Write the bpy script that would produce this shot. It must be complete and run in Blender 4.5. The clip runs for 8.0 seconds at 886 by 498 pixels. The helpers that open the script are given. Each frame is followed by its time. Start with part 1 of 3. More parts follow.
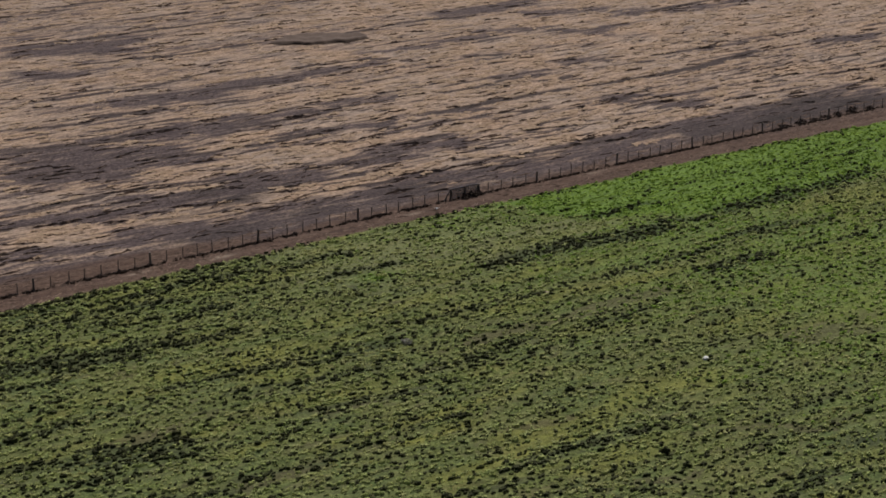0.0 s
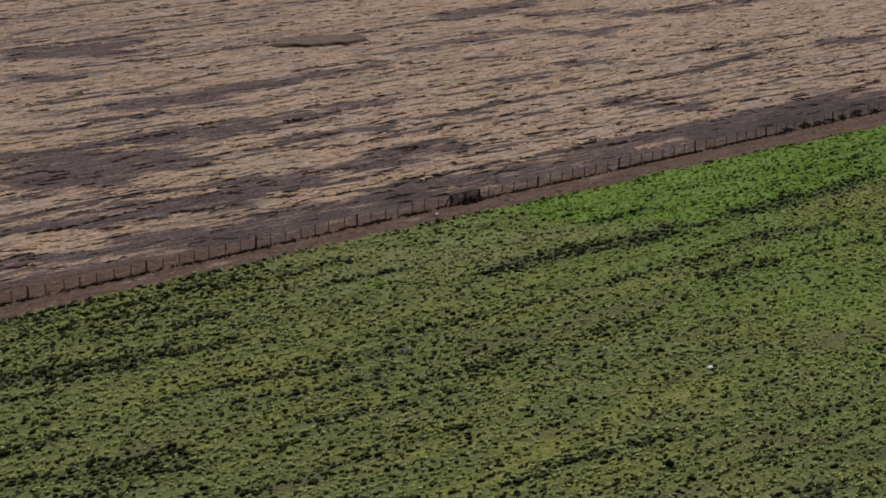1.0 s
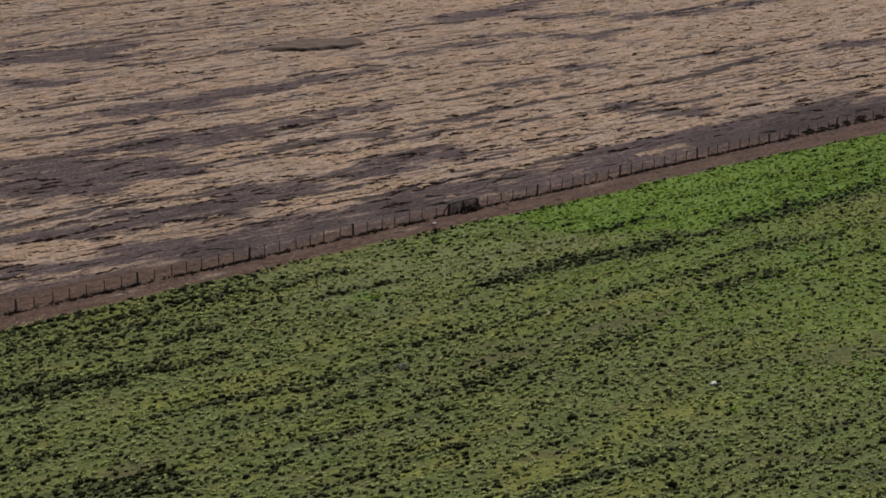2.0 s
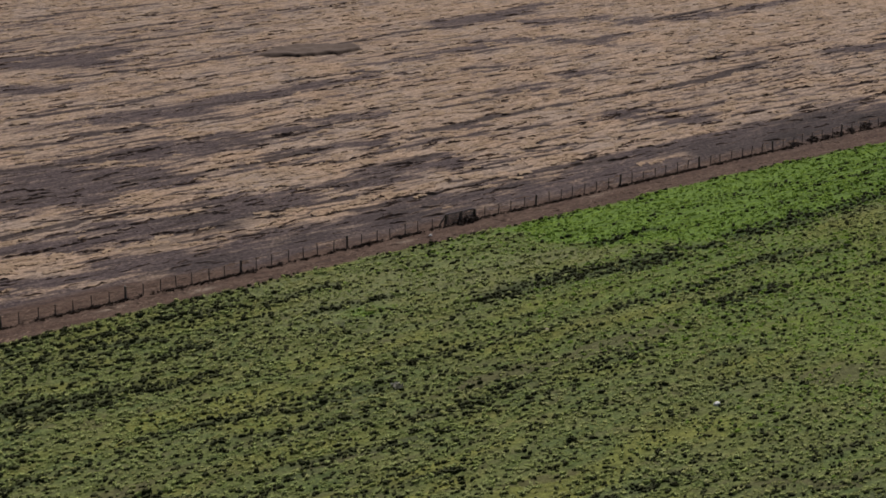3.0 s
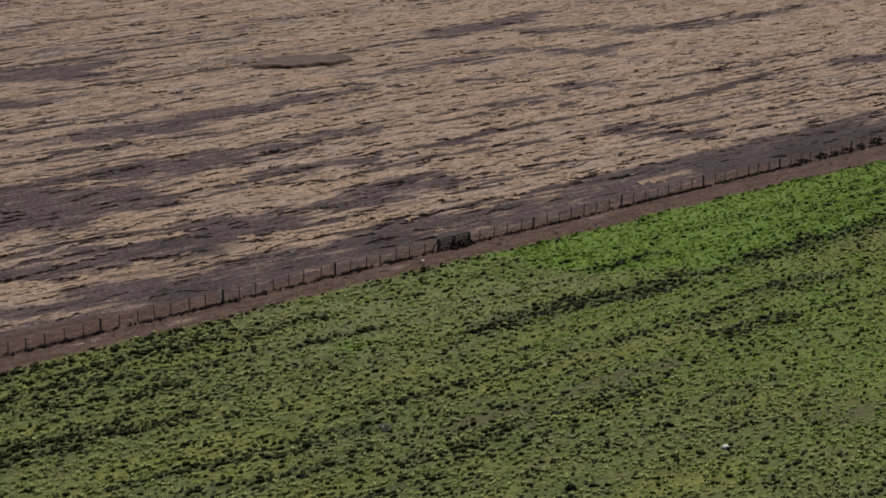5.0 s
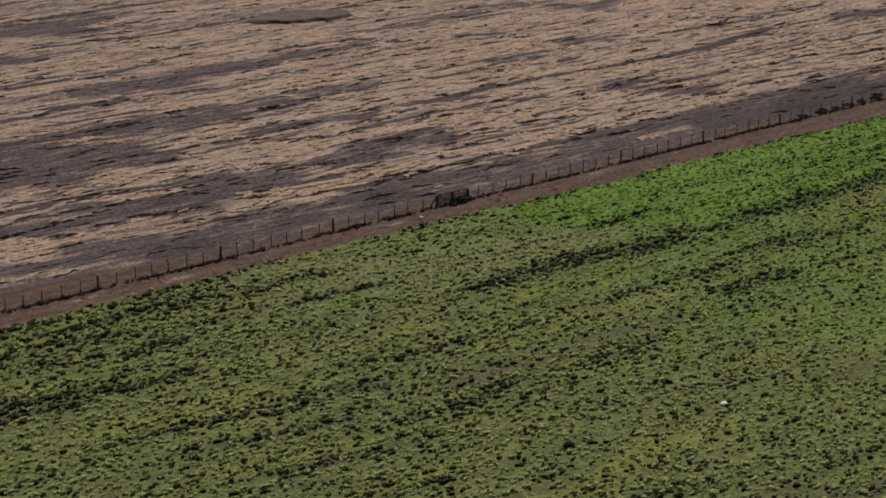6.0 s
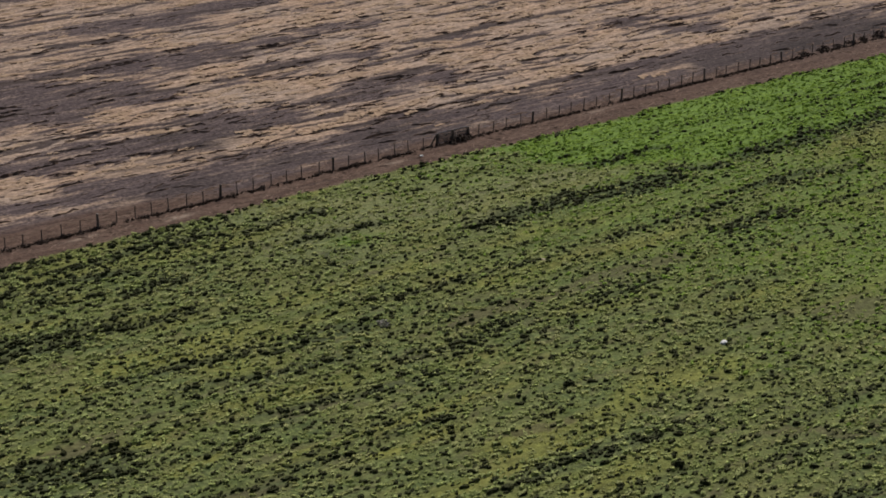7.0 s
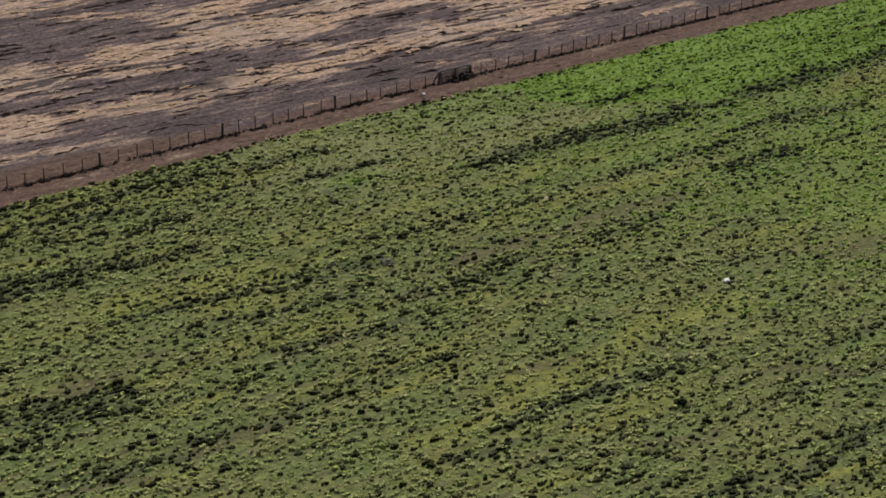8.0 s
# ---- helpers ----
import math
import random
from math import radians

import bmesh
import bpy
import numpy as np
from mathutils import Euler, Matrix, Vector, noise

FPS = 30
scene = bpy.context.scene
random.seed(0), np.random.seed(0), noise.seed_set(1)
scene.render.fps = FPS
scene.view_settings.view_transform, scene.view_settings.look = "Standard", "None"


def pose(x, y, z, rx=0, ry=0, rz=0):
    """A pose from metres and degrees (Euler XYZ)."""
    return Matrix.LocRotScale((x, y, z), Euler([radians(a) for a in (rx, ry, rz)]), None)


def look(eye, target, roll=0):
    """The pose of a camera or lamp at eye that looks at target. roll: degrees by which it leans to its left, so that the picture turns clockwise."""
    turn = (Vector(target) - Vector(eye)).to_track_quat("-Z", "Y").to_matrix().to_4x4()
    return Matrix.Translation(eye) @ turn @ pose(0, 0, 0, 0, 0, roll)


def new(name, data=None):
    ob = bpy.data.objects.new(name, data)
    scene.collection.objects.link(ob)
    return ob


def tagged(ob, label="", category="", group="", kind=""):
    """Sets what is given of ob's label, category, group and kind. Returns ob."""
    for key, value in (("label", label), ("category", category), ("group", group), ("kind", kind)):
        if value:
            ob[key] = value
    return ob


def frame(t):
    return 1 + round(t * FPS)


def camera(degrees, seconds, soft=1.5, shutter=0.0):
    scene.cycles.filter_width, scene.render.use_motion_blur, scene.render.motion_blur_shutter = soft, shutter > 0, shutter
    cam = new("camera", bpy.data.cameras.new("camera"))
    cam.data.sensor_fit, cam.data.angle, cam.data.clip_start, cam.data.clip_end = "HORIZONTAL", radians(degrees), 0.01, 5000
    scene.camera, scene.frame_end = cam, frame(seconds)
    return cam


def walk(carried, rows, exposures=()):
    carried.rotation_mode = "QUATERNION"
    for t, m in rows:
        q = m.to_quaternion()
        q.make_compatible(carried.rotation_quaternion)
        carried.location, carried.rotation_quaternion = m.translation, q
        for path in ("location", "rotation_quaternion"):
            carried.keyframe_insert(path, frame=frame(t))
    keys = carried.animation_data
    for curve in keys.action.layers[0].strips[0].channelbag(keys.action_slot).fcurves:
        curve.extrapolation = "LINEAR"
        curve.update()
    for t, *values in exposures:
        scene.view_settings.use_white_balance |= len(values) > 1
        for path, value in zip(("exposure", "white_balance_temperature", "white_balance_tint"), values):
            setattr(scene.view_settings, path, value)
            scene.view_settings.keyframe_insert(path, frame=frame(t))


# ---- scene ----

# ======================================================= camera
cam = camera(26.0, 8.0, soft=1.8)


def aim(x, y, z, yaw, pitch, roll):
    """A camera pose from its place, heading to the left of +y, pitch and roll."""
    a, b = radians(yaw), radians(pitch)
    ahead = Vector((-math.sin(a) * math.cos(b), math.cos(a) * math.cos(b), math.sin(b)))
    return look((x, y, z), Vector((x, y, z)) + ahead * 100, roll)


PATH = [
    (0.0, 0.023, 0.000, 54.177, -0.002, -17.485, 0.406),
    (0.5, 0.021, 0.926, 54.200, 0.015, -17.514, 0.387),
    (1.0, 0.078, 2.401, 54.200, 0.024, -17.528, 0.370),
    (1.5, 0.180, 4.052, 54.182, 0.028, -17.541, 0.352),
    (1.7, 0.231, 4.883, 54.170, 0.029, -17.550, 0.345),
    (2.8, 0.580, 9.683, 54.073, 0.027, -17.573, 0.300),
    (3.0, 0.650, 10.613, 54.051, 0.026, -17.574, 0.291),
    (3.5, 0.827, 13.161, 53.994, 0.025, -17.580, 0.267),
    (4.0, 0.999, 15.746, 53.936, 0.025, -17.574, 0.242),
    (4.2, 1.064, 16.765, 53.913, 0.025, -17.560, 0.231),
    (5.3, 1.365, 19.697, 53.797, 0.033, -17.631, 0.171),
    (5.5, 1.405, 19.817, 53.779, 0.035, -17.968, 0.161),
    (6.0, 1.480, 19.905, 53.742, 0.042, -18.924, 0.136),
    (6.5, 1.516, 20.066, 53.715, 0.049, -19.848, 0.114),
    (7.0, 1.508, 20.128, 53.702, 0.056, -20.765, 0.098),
    (7.5, 1.450, 20.140, 53.704, 0.062, -21.688, 0.089),
    (8.0, 1.340, 20.155, 53.722, 0.064, -22.612, 0.090),
]
walk(cam, [(t, aim(*row)) for t, *row in PATH], [(0.0, 0.11), (5.5, 0.07), (6.2, 0.09), (7.0, 0.21), (8.0, 0.39)])

# ======================================================= light
SUN_HEIGHT, SUN_TURN = 52.0, 16.0     # degrees above the horizon; degrees to the right of +y
world = bpy.data.worlds.new("world")
scene.world = world
world.use_nodes = True
wn = world.node_tree.nodes
sky = wn.new("ShaderNodeTexSky")
sky.sky_type, sky.sun_disc = "NISHITA", False
sky.sun_elevation, sky.sun_rotation = radians(SUN_HEIGHT), radians(SUN_TURN)
wn["Background"].inputs["Strength"].default_value = 0.033
world.node_tree.links.new(sky.outputs["Color"], wn["Background"].inputs["Color"])
sun = new("sun", bpy.data.lights.new("sun", "SUN"))
sun.data.energy, sun.data.angle, sun.data.color = 4.05, radians(0.6), (1.0, 0.96, 0.945)
a, b = radians(SUN_TURN), radians(SUN_HEIGHT)
sun.matrix_world = look(Vector((math.sin(a) * math.cos(b), math.cos(a) * math.cos(b), math.sin(b))) * 200, (0, 0, 0))

# ======================================================= plan
# The fence runs straight through (0, FENCE_Y); s goes along it, n across it and away from the pasture.
ROW = radians(39.0)
CO, SI = math.cos(ROW), math.sin(ROW)
FENCE_Y = 188.0


def to_sn(x, y):
    return x * CO + y * SI, -x * SI + (y - FENCE_Y) * CO


def to_xy(s, n):
    y0 = FENCE_Y * CO
    return s * CO - (n + y0) * SI, s * SI + (n + y0) * CO


TABLE = np.random.RandomState(7).rand(256, 256)


def vnoise(u, v, seed=0):
    """Smooth value noise from 0 to 1, one lattice cell per unit."""
    u, v = np.asarray(u, float) + seed * 37.3, np.asarray(v, float) + seed * 11.7
    i, j = np.floor(u).astype(int), np.floor(v).astype(int)
    f, g = u - i, v - j
    f, g = f * f * (3 - 2 * f), g * g * (3 - 2 * g)
    t = lambda p, q: TABLE[p % 256, q % 256]
    return (t(i, j) * (1 - f) + t(i + 1, j) * f) * (1 - g) + (t(i, j + 1) * (1 - f) + t(i + 1, j + 1) * f) * g


def fbm(u, v, seed=0, octaves=3):
    return sum(vnoise(u * 2 ** k, v * 2 ** k, seed + k) * 0.5 ** k for k in range(octaves)) / sum(0.5 ** k for k in range(octaves))


def ramp(x, lo, hi):
    f = np.clip((x - lo) / (hi - lo), 0, 1)
    return f * f * (3 - 2 * f)


# strips along the rows, each from (s, n) to (s, n) and its width: bare soil and furrows in the stubble, thick straw,
# rows of weeds in the pasture, worn ground and yellowish grass
SOIL_LEFT = [
    (120, 94, 130, 89.3, 8.3), (130, 90.3, 135, 93, 4.6), (116, 57.9, 126, 55.5, 5.4), (128, 57.5, 131, 57.1, 3), (132, 58.9, 141, 57.5, 4.1), (141, 58.3, 153, 58.4, 3.2),
    (102, 44.1, 110, 40.6, 2.9), (110, 42.4, 117, 41.1, 6.7), (117, 41.8, 122, 40.8, 4.3), (121, 43, 130, 40.8, 3.5), (93, 40.1, 99, 38.1, 11.7), (90, 33.9, 97, 31.7, 8),
    (99, 38.7, 107, 33.7, 7), (100, 31.8, 107, 30.7, 4.5), (135, 42.5, 141, 41, 3.6), (123, 32.2, 133, 30.4, 2.8), (137, 31.7, 147, 29.4, 2.1), (125, 20.2, 135, 19.7, 5.4),
    (121, 18.6, 126, 16.8, 3.1),
]
SOIL_FAR = [
    (185, 80.8, 197, 81, 4.8), (198, 82, 206, 83.5, 2.9), (195, 73.2, 206, 70, 4.6), (190, 60.8, 192, 55.8, 7), (193, 56.4, 199, 59, 3.5), (207, 66, 216, 63.4, 3.8),
    (214, 61.5, 225, 61.2, 4.4), (227, 62, 240, 62.5, 2.6), (170, 65.1, 177, 63.6, 3.5), (180, 66.1, 185, 64.4, 3.6), (158, 64.8, 167, 63.1, 2.3), (156, 61.9, 157, 57.1, 2.2),
    (175, 43.6, 179, 42.6, 3.5), (162, 41.6, 168, 40.7, 2.9), (166, 24, 173, 19.4, 2), (165, 21.1, 170, 15.2, 4.7), (216, 31.2, 223, 30.4, 3), (113, 80.3, 116, 76.9, 4.5),
]
SOIL_NEAR = [
    (107, 19.4, 113, 17.2, 5.4), (95, 18.8, 103, 14.3, 4.8), (87, 9.5, 99, 3.4, 5.6), (83, 18.2, 88, 15.4, 4), (101, 7, 114, 5.5, 4.4), (115, 6.7, 125, 6.9, 6.1),
    (124, 6.5, 136, 4.9, 4.7), (135, 3.6, 147, 4.3, 5.4), (149, 8.4, 162, 7.9, 3.5), (161, 7.3, 177, 7.2, 6.4), (175, 5, 193, 6.4, 11), (78, 9.8, 86, 6.7, 2.2),
]
FURROWS_FAR = [
    (139, 131.8, 145, 124.4, 0.8), (143, 122.5, 157, 120.8, 1.2), (139, 122.1, 142, 121.1, 1.6), (133, 121.1, 138, 118.9, 0.8), (144, 105.8, 153, 106, 1.1), (135, 107, 142, 106, 0.7),
    (127, 107.5, 132, 108.7, 1.1), (133, 96.7, 147, 96.7, 1.2), (147, 96.7, 159, 96.3, 1.2), (159, 96.3, 170, 95.3, 0.7), (122, 98.2, 131, 96.8, 1.3), (122, 81.5, 134, 79.7, 1),
    (133, 79.1, 148, 79.7, 1.1), (106, 66.3, 111, 66.4, 0.8), (110, 64.9, 116, 64.9, 1.3), (115, 66.9, 121, 65.3, 0.8), (120, 63.8, 126, 65.2, 1), (127, 66.3, 134, 67.1, 0.8),
    (110, 53.6, 115, 52.4, 1.8),
]
FURROWS_LEFT = [
    (100, 53.3, 105, 51.9, 1.1), (106, 47.9, 114, 47.2, 0.9), (105, 43.3, 112, 43.7, 1.3), (95, 44.7, 104, 42.3, 1.2), (104, 32.8, 110, 31.1, 1.1), (110, 31.5, 118, 31.3, 1),
    (117, 30.9, 124, 31.8, 1.4), (90, 33.2, 93, 33.3, 0.9), (97, 23.5, 104, 21.5, 0.8), (101, 21.1, 108, 20.1, 0.8), (84, 22.9, 92, 23.5, 1.3), (94, 23.5, 99, 21.8, 0.8),
    (127, 58.1, 138, 55.8, 0.8), (117, 53, 127, 50.6, 0.9), (124, 39.2, 129, 38.8, 0.9), (111, 23.3, 116, 21, 0.7), (145, 62.4, 152, 61.6, 0.8), (164, 78, 174, 79.3, 1),
    (174, 79.3, 184, 77.9, 1),
]
FURROWS_MID = [
    (143, 43.8, 148, 43.2, 0.7), (130, 40.1, 141, 40, 0.9), (142, 30.6, 153, 31.4, 1.7), (153, 31.4, 162, 31.1, 1.3), (162, 31.1, 169, 30.6, 1.1), (153, 41.8, 161, 42, 0.7),
    (152, 38.7, 159, 38.3, 0.7), (160, 38.3, 168, 35.9, 0.7), (129, 21.6, 135, 21.8, 1.1), (131, 10.4, 143, 9.2, 0.8), (143, 9.2, 150, 8.4, 0.9), (147, 26.6, 153, 25, 0.8),
    (147, 17.3, 156, 14.6, 0.7), (143, 17.4, 149, 15, 0.7), (172, 30.5, 182, 29.9, 1.6), (182, 30.4, 190, 30.5, 1.6), (186, 30, 200, 32.6, 2.1), (186, 39.3, 198, 39.2, 0.8),
    (197, 43.7, 207, 37.8, 0.8),
]
FURROWS_RIGHT = [
    (179, 19.6, 191, 19.6, 0.8), (178, 14.4, 187, 13.6, 0.8), (203, 23.1, 214, 23.1, 0.7), (197, 17.2, 205, 15.8, 0.6), (214, 64.1, 228, 65.3, 1.3), (168, 54, 170, 52.8, 1.6),
    (155, 61.4, 156, 60, 1.6), (176, 38.5, 184, 36.8, 0.7), (122, 27.6, 128, 25, 0.8), (117, 19.1, 125, 18.2, 0.7), (114, 13.8, 123, 12.9, 0.7), (111, 10.9, 120, 9.7, 0.8),
    (129, 15.5, 130, 12, 0.7), (132, 14.3, 138, 13.6, 0.7), (138, 14.9, 145, 14.2, 0.7), (135, 8.7, 141, 7.8, 0.7), (121, 32.3, 128, 32.7, 0.8),
]
STRAWY = [
    (80, 14.3, 85, 12.1, 5.8), (88, 14.5, 95, 10.7, 3), (102, 14.5, 109, 11.4, 1.9), (112, 25.1, 122, 24.2, 6.2), (106, 11.2, 116, 9.9, 2.2), (116, 12, 127, 12.1, 2.3),
    (84, 21.6, 90, 23.5, 2.3), (96, 21.5, 103, 20.4, 2.3), (131, 14.4, 135, 12.1, 2.7), (152, 15.3, 163, 13.8, 3.3), (100, 26.5, 107, 26.5, 2.5),
]
WEEDY_LEFT = [
    (61, -16.3, 66, -17.4, 3.3), (65, -18.1, 71, -18.9, 3.7), (72, -17.7, 76, -19.2, 2.7), (76, -19.7, 81, -19.7, 2), (70, -27.1, 75, -27.8, 1.2), (75, -28, 84, -29.9, 0.8),
    (81, -29.8, 89, -29.8, 0.8), (55, -29.2, 60, -28.9, 1.3), (59, -20, 63, -21.3, 0.8), (53, -33.6, 58, -35.7, 2), (59, -35.1, 65, -36.8, 3.1), (65, -8.1, 72, -8.8, 1.2),
    (74, -8.7, 80, -9.7, 1.8), (79, -13.9, 83, -13.6, 1.5), (86, -7.2, 94, -8.8, 0.8), (93, -8.2, 100, -7.9, 1.1), (94, -12.7, 102, -13.1, 1), (73, -37.2, 80, -38.1, 0.7),
    (77, -38.4, 86, -39.6, 0.7),
]
WEEDY_RIGHT = [
    (109, -18.8, 119, -18.5, 2.5), (118, -19.1, 130, -20.3, 3), (131, -18.5, 136, -20.5, 1.7), (139, -19.4, 151, -19.4, 3.3), (150, -20, 163, -18.3, 2.1), (157, -12.7, 170, -12.7, 0.7),
    (127, -13.1, 135, -13.2, 1), (114, -28.1, 123, -27.6, 0.8), (123, -27.3, 129, -27.7, 0.9), (131, -26, 141, -26.2, 0.9), (124, -32.3, 131, -32.3, 2), (135, -32.8, 143, -33.7, 1),
]
WEEDY_NEAR = [
    (70, -27, 74, -27.9, 0.9), (74, -28.1, 79, -27.9, 1), (79, -28.3, 84, -28.7, 0.7), (84, -28.8, 90, -29, 0.5), (73, -31.2, 80, -32.7, 0.6), (78, -32.9, 84, -33.5, 0.8),
    (59, -37.1, 64, -38.3, 1.7), (55, -38.7, 58, -38.7, 0.7), (70, -40.2, 72, -40.5, 0.5), (73, -39.3, 75, -39.4, 0.7), (80, -44.9, 83, -45, 0.8), (74, -43.7, 78, -44.3, 0.6),
    (72, -44.3, 74, -44.8, 0.6), (59, -44.4, 64, -45.8, 0.9), (56, -44.3, 60, -45.7, 0.8), (65, -44.9, 70, -45.7, 1),
]
WEEDY_CORNER = [
    (83, -54.3, 88, -54.4, 1.2), (87, -54.8, 92, -55.5, 0.9), (91, -54.3, 94, -55.2, 0.6), (80, -55.1, 83, -55, 0.9), (75, -56, 79, -56.7, 0.9), (85, -68, 89, -68.4, 1.1),
    (89, -69.5, 92, -69.4, 0.6), (91, -67.3, 96, -68.2, 0.5), (94, -68.9, 98, -68.7, 0.9),
]
WORN = [
    (109, -32.9, 115, -34, 1.3), (103, -34.2, 109, -34.9, 1.3), (95, -33.4, 100, -33.9, 1.4), (117, -49.8, 122, -50.6, 3), (65, -45.5, 69, -46, 0.9), (57, -45.3, 60, -46.7, 0.9),
    (77, -38.2, 80, -39.1, 1.1), (62, -34.1, 65, -34.4, 1.7), (86, -49.7, 89, -50.1, 1.2), (86, -62, 89, -63.2, 0.9), (100, -60.4, 103, -63.6, 1.6),
]
YELLOWISH = [
    (66, -26.7, 69, -27, 1.3), (71, -25.5, 77, -26.9, 1.6), (64, -35.6, 67, -36.4, 1), (61, -47.4, 62, -48, 0.7), (67, -40.8, 70, -40.8, 1), (78, -46.7, 82, -46.7, 1.1),
    (84, -58, 88, -58.1, 1.6), (91, -70.9, 95, -71.8, 1.3), (85, -52.4, 90, -52.9, 0.6), (68, -13.9, 71, -15.5, 1.2), (72, -24.6, 77, -26, 1.7), (67, -26, 69, -26.3, 1),
]
# blotches in the pasture: x, y, half-length along the rows, half-width, amount
BARE = [(15.3, 157.2, 5, 1.0, 0.9), (12.5, 155.2, 3.5, 0.9, 0.8), (3.5, 148.2, 2.6, 0.8, 0.9), (31.3, 151.5, 4.5, 1.6, 0.7), (0.6, 162.0, 5, 2.6, 0.5),
        (36.0, 154.0, 3.5, 2.0, 0.7), (24.0, 146.0, 3.0, 1.5, 0.5), (-4.0, 156.5, 2.0, 0.8, 0.6), (-18.5, 121.0, 5.0, 1.5, 0.4), (9.0, 144.5, 2.0, 1.5, 0.4)]
DARK = [(30.5, 127.0, 2.2, 1.6, 1.0), (-7.2, 161.0, 1.7, 0.9, 1.0)]
TRODDEN = [(-21.2, 188.1, 4.0, 1.6, 0.9), (-24.3, 191.6, 2.5, 1.0, 1.0), (-17.5, 192.5, 4.0, 1.2, 0.7), (-25.6, 182.3, 4.5, 1.5, 0.6), (7.8, 203.2, 6.0, 1.2, 0.6), (-3.7, 193.6, 5.0, 1.5, 0.7), (44.4, 233.5, 9.0, 2.4, 0.9), (29.8, 220.9, 7.0, 1.5, 0.6), (32.2, 219.2, 7, 2.4, 0.7), (41.1, 225.7, 8, 3.2, 1), (51.2, 233.9, 8, 3.6, 1), (-21, 176.9, 6, 1.7, 0.7), (-12.8, 184.3, 5, 1.6, 0.6), (-2.2, 191.9, 7, 1.8, 0.6)]

PALE_SPOTS = [(-20.6, 168.9, 1.3, 0.35, 1.0), (-27.5, 164.0, 1.5, 0.3, 0.6), (-3.0, 183.5, 1.2, 0.3, 0.6), (16.0, 199.5, 1.5, 0.3, 0.5)]
FRESH_SPOTS = [(35.3, 176.6, 14.0, 4.0, 0.55), (29.9, 168.0, 12.0, 3.0, 0.35), (24.5, 179.6, 8.0, 2.0, 0.3), (-5.8, 163.6, 2.2, 1.4, 0.7), (-26.0, 158.5, 3.0, 0.9, 0.15)]


def blotches(x, y, rows):
    out = np.zeros(np.shape(x))
    for bx, by, long, wide, amount in rows:
        ds, dn = (x - bx) * CO + (y - by) * SI, -(x - bx) * SI + (y - by) * CO
        out = np.maximum(out, amount * np.exp(-((ds / long) ** 2 + (dn / wide) ** 2)))
    return out


def strips(s, n, rows, ragged=0.9, ends=1.5, seed=91):
    """How far (0 to 1) a place lies in one of the strips, whose edges waver and whose ends fade."""
    s, n = np.asarray(s, float), np.asarray(n, float)
    shape, s, n = s.shape, s.ravel(), n.ravel()
    out = np.zeros(len(s))
    warped = n + ragged * (fbm(s / 4.5, n / 1.8, seed) - 0.5) + 0.45 * ragged * (vnoise(s / 1.3, n / 0.8, seed + 5) - 0.5)
    for s0, n0, s1, n1, wide in rows:
        near = np.flatnonzero((s > s0 - 3 * ends) & (s < s1 + 3 * ends) & (n > min(n0, n1) - wide - 1.5) & (n < max(n0, n1) + wide + 1.5))
        if not len(near):
            continue
        a, b = s[near], warped[near]
        f = np.clip((a - s0) / max(s1 - s0, 0.5), 0, 1)
        over = np.maximum(s0 - a, a - s1).clip(0) / ends
        dn = (b - (n0 + (n1 - n0) * f)) / (0.56 * wide)
        out[near] = np.maximum(out[near], np.exp(-dn ** 4 - over ** 2))
    return out.reshape(shape)


SOIL = SOIL_LEFT + SOIL_FAR + SOIL_NEAR
FURROWS = [(*row[:4], 0.75 * row[4]) for row in FURROWS_FAR + FURROWS_LEFT + FURROWS_MID + FURROWS_RIGHT]
WEEDY = WEEDY_LEFT + WEEDY_RIGHT + WEEDY_NEAR + WEEDY_CORNER


def furrow(s, n):
    """The long narrow furrows between the straw rows."""
    fine = 0.5 * ramp(vnoise(s / 30, n / 0.75, 5), 0.76, 0.96) * ramp(fbm(s / 12, n / 3, 6), 0.36, 0.56) * ramp(n, 6, 12)
    wave = 0.5 - 0.5 * np.cos(2 * math.pi * (n / 2.1 + 1.3 * fbm(s / 7, n / 4, 77) + 0.35 * vnoise(s / 1.8, n / 2, 78)))
    gaps = 0.8 * ramp(wave, 0.80, 0.97) * ramp(fbm(s / 4, n / 1.6, 79), 0.42, 0.58) * ramp(n, 5, 9) * (1 - 0.6 * ramp(n, 25, 70))
    return np.maximum(np.maximum(strips(s, n, FURROWS, 0.55, 2.0), fine), gaps)


def green_edge(s):
    """n of the ragged edge where the pasture begins."""
    return -3.3 - 0.7 * ramp(s, 100, 140) - 1.2 * ramp(s, 150, 180) + 1.3 * (fbm(s / 3.0, s * 0 + 3.5, 21) - 0.5)


def straw_cover(x, y):
    """How far straw covers the stubble field's soil, 0 to 1."""
    s, n = to_sn(x, y)
    cover = 0.92 - 0.30 * ramp(fbm(s / 40, n / 3.2, 3, 2), 0.46, 0.74) - 0.2 * ramp(-x, 0, 45)
    cover -= 0.72 * strips(s, n, SOIL, 1.8, 3.0) + 0.9 * furrow(s, n)
    cover -= 0.30 * ramp(-s, -125, -95) * (1 - ramp(n, 26, 48)) * ramp(fbm(s / 14, n / 2.0, 14), 0.40, 0.62)
    cover -= 0.75 * (1 - ramp(n + 4.0 * (fbm(s / 9, n / 2, 12) - 0.5), 1.5, 6.5))
    cover += 0.55 * strips(s, n, STRAWY, 2.0, 2.0)
    return np.clip(cover, 0, 1)


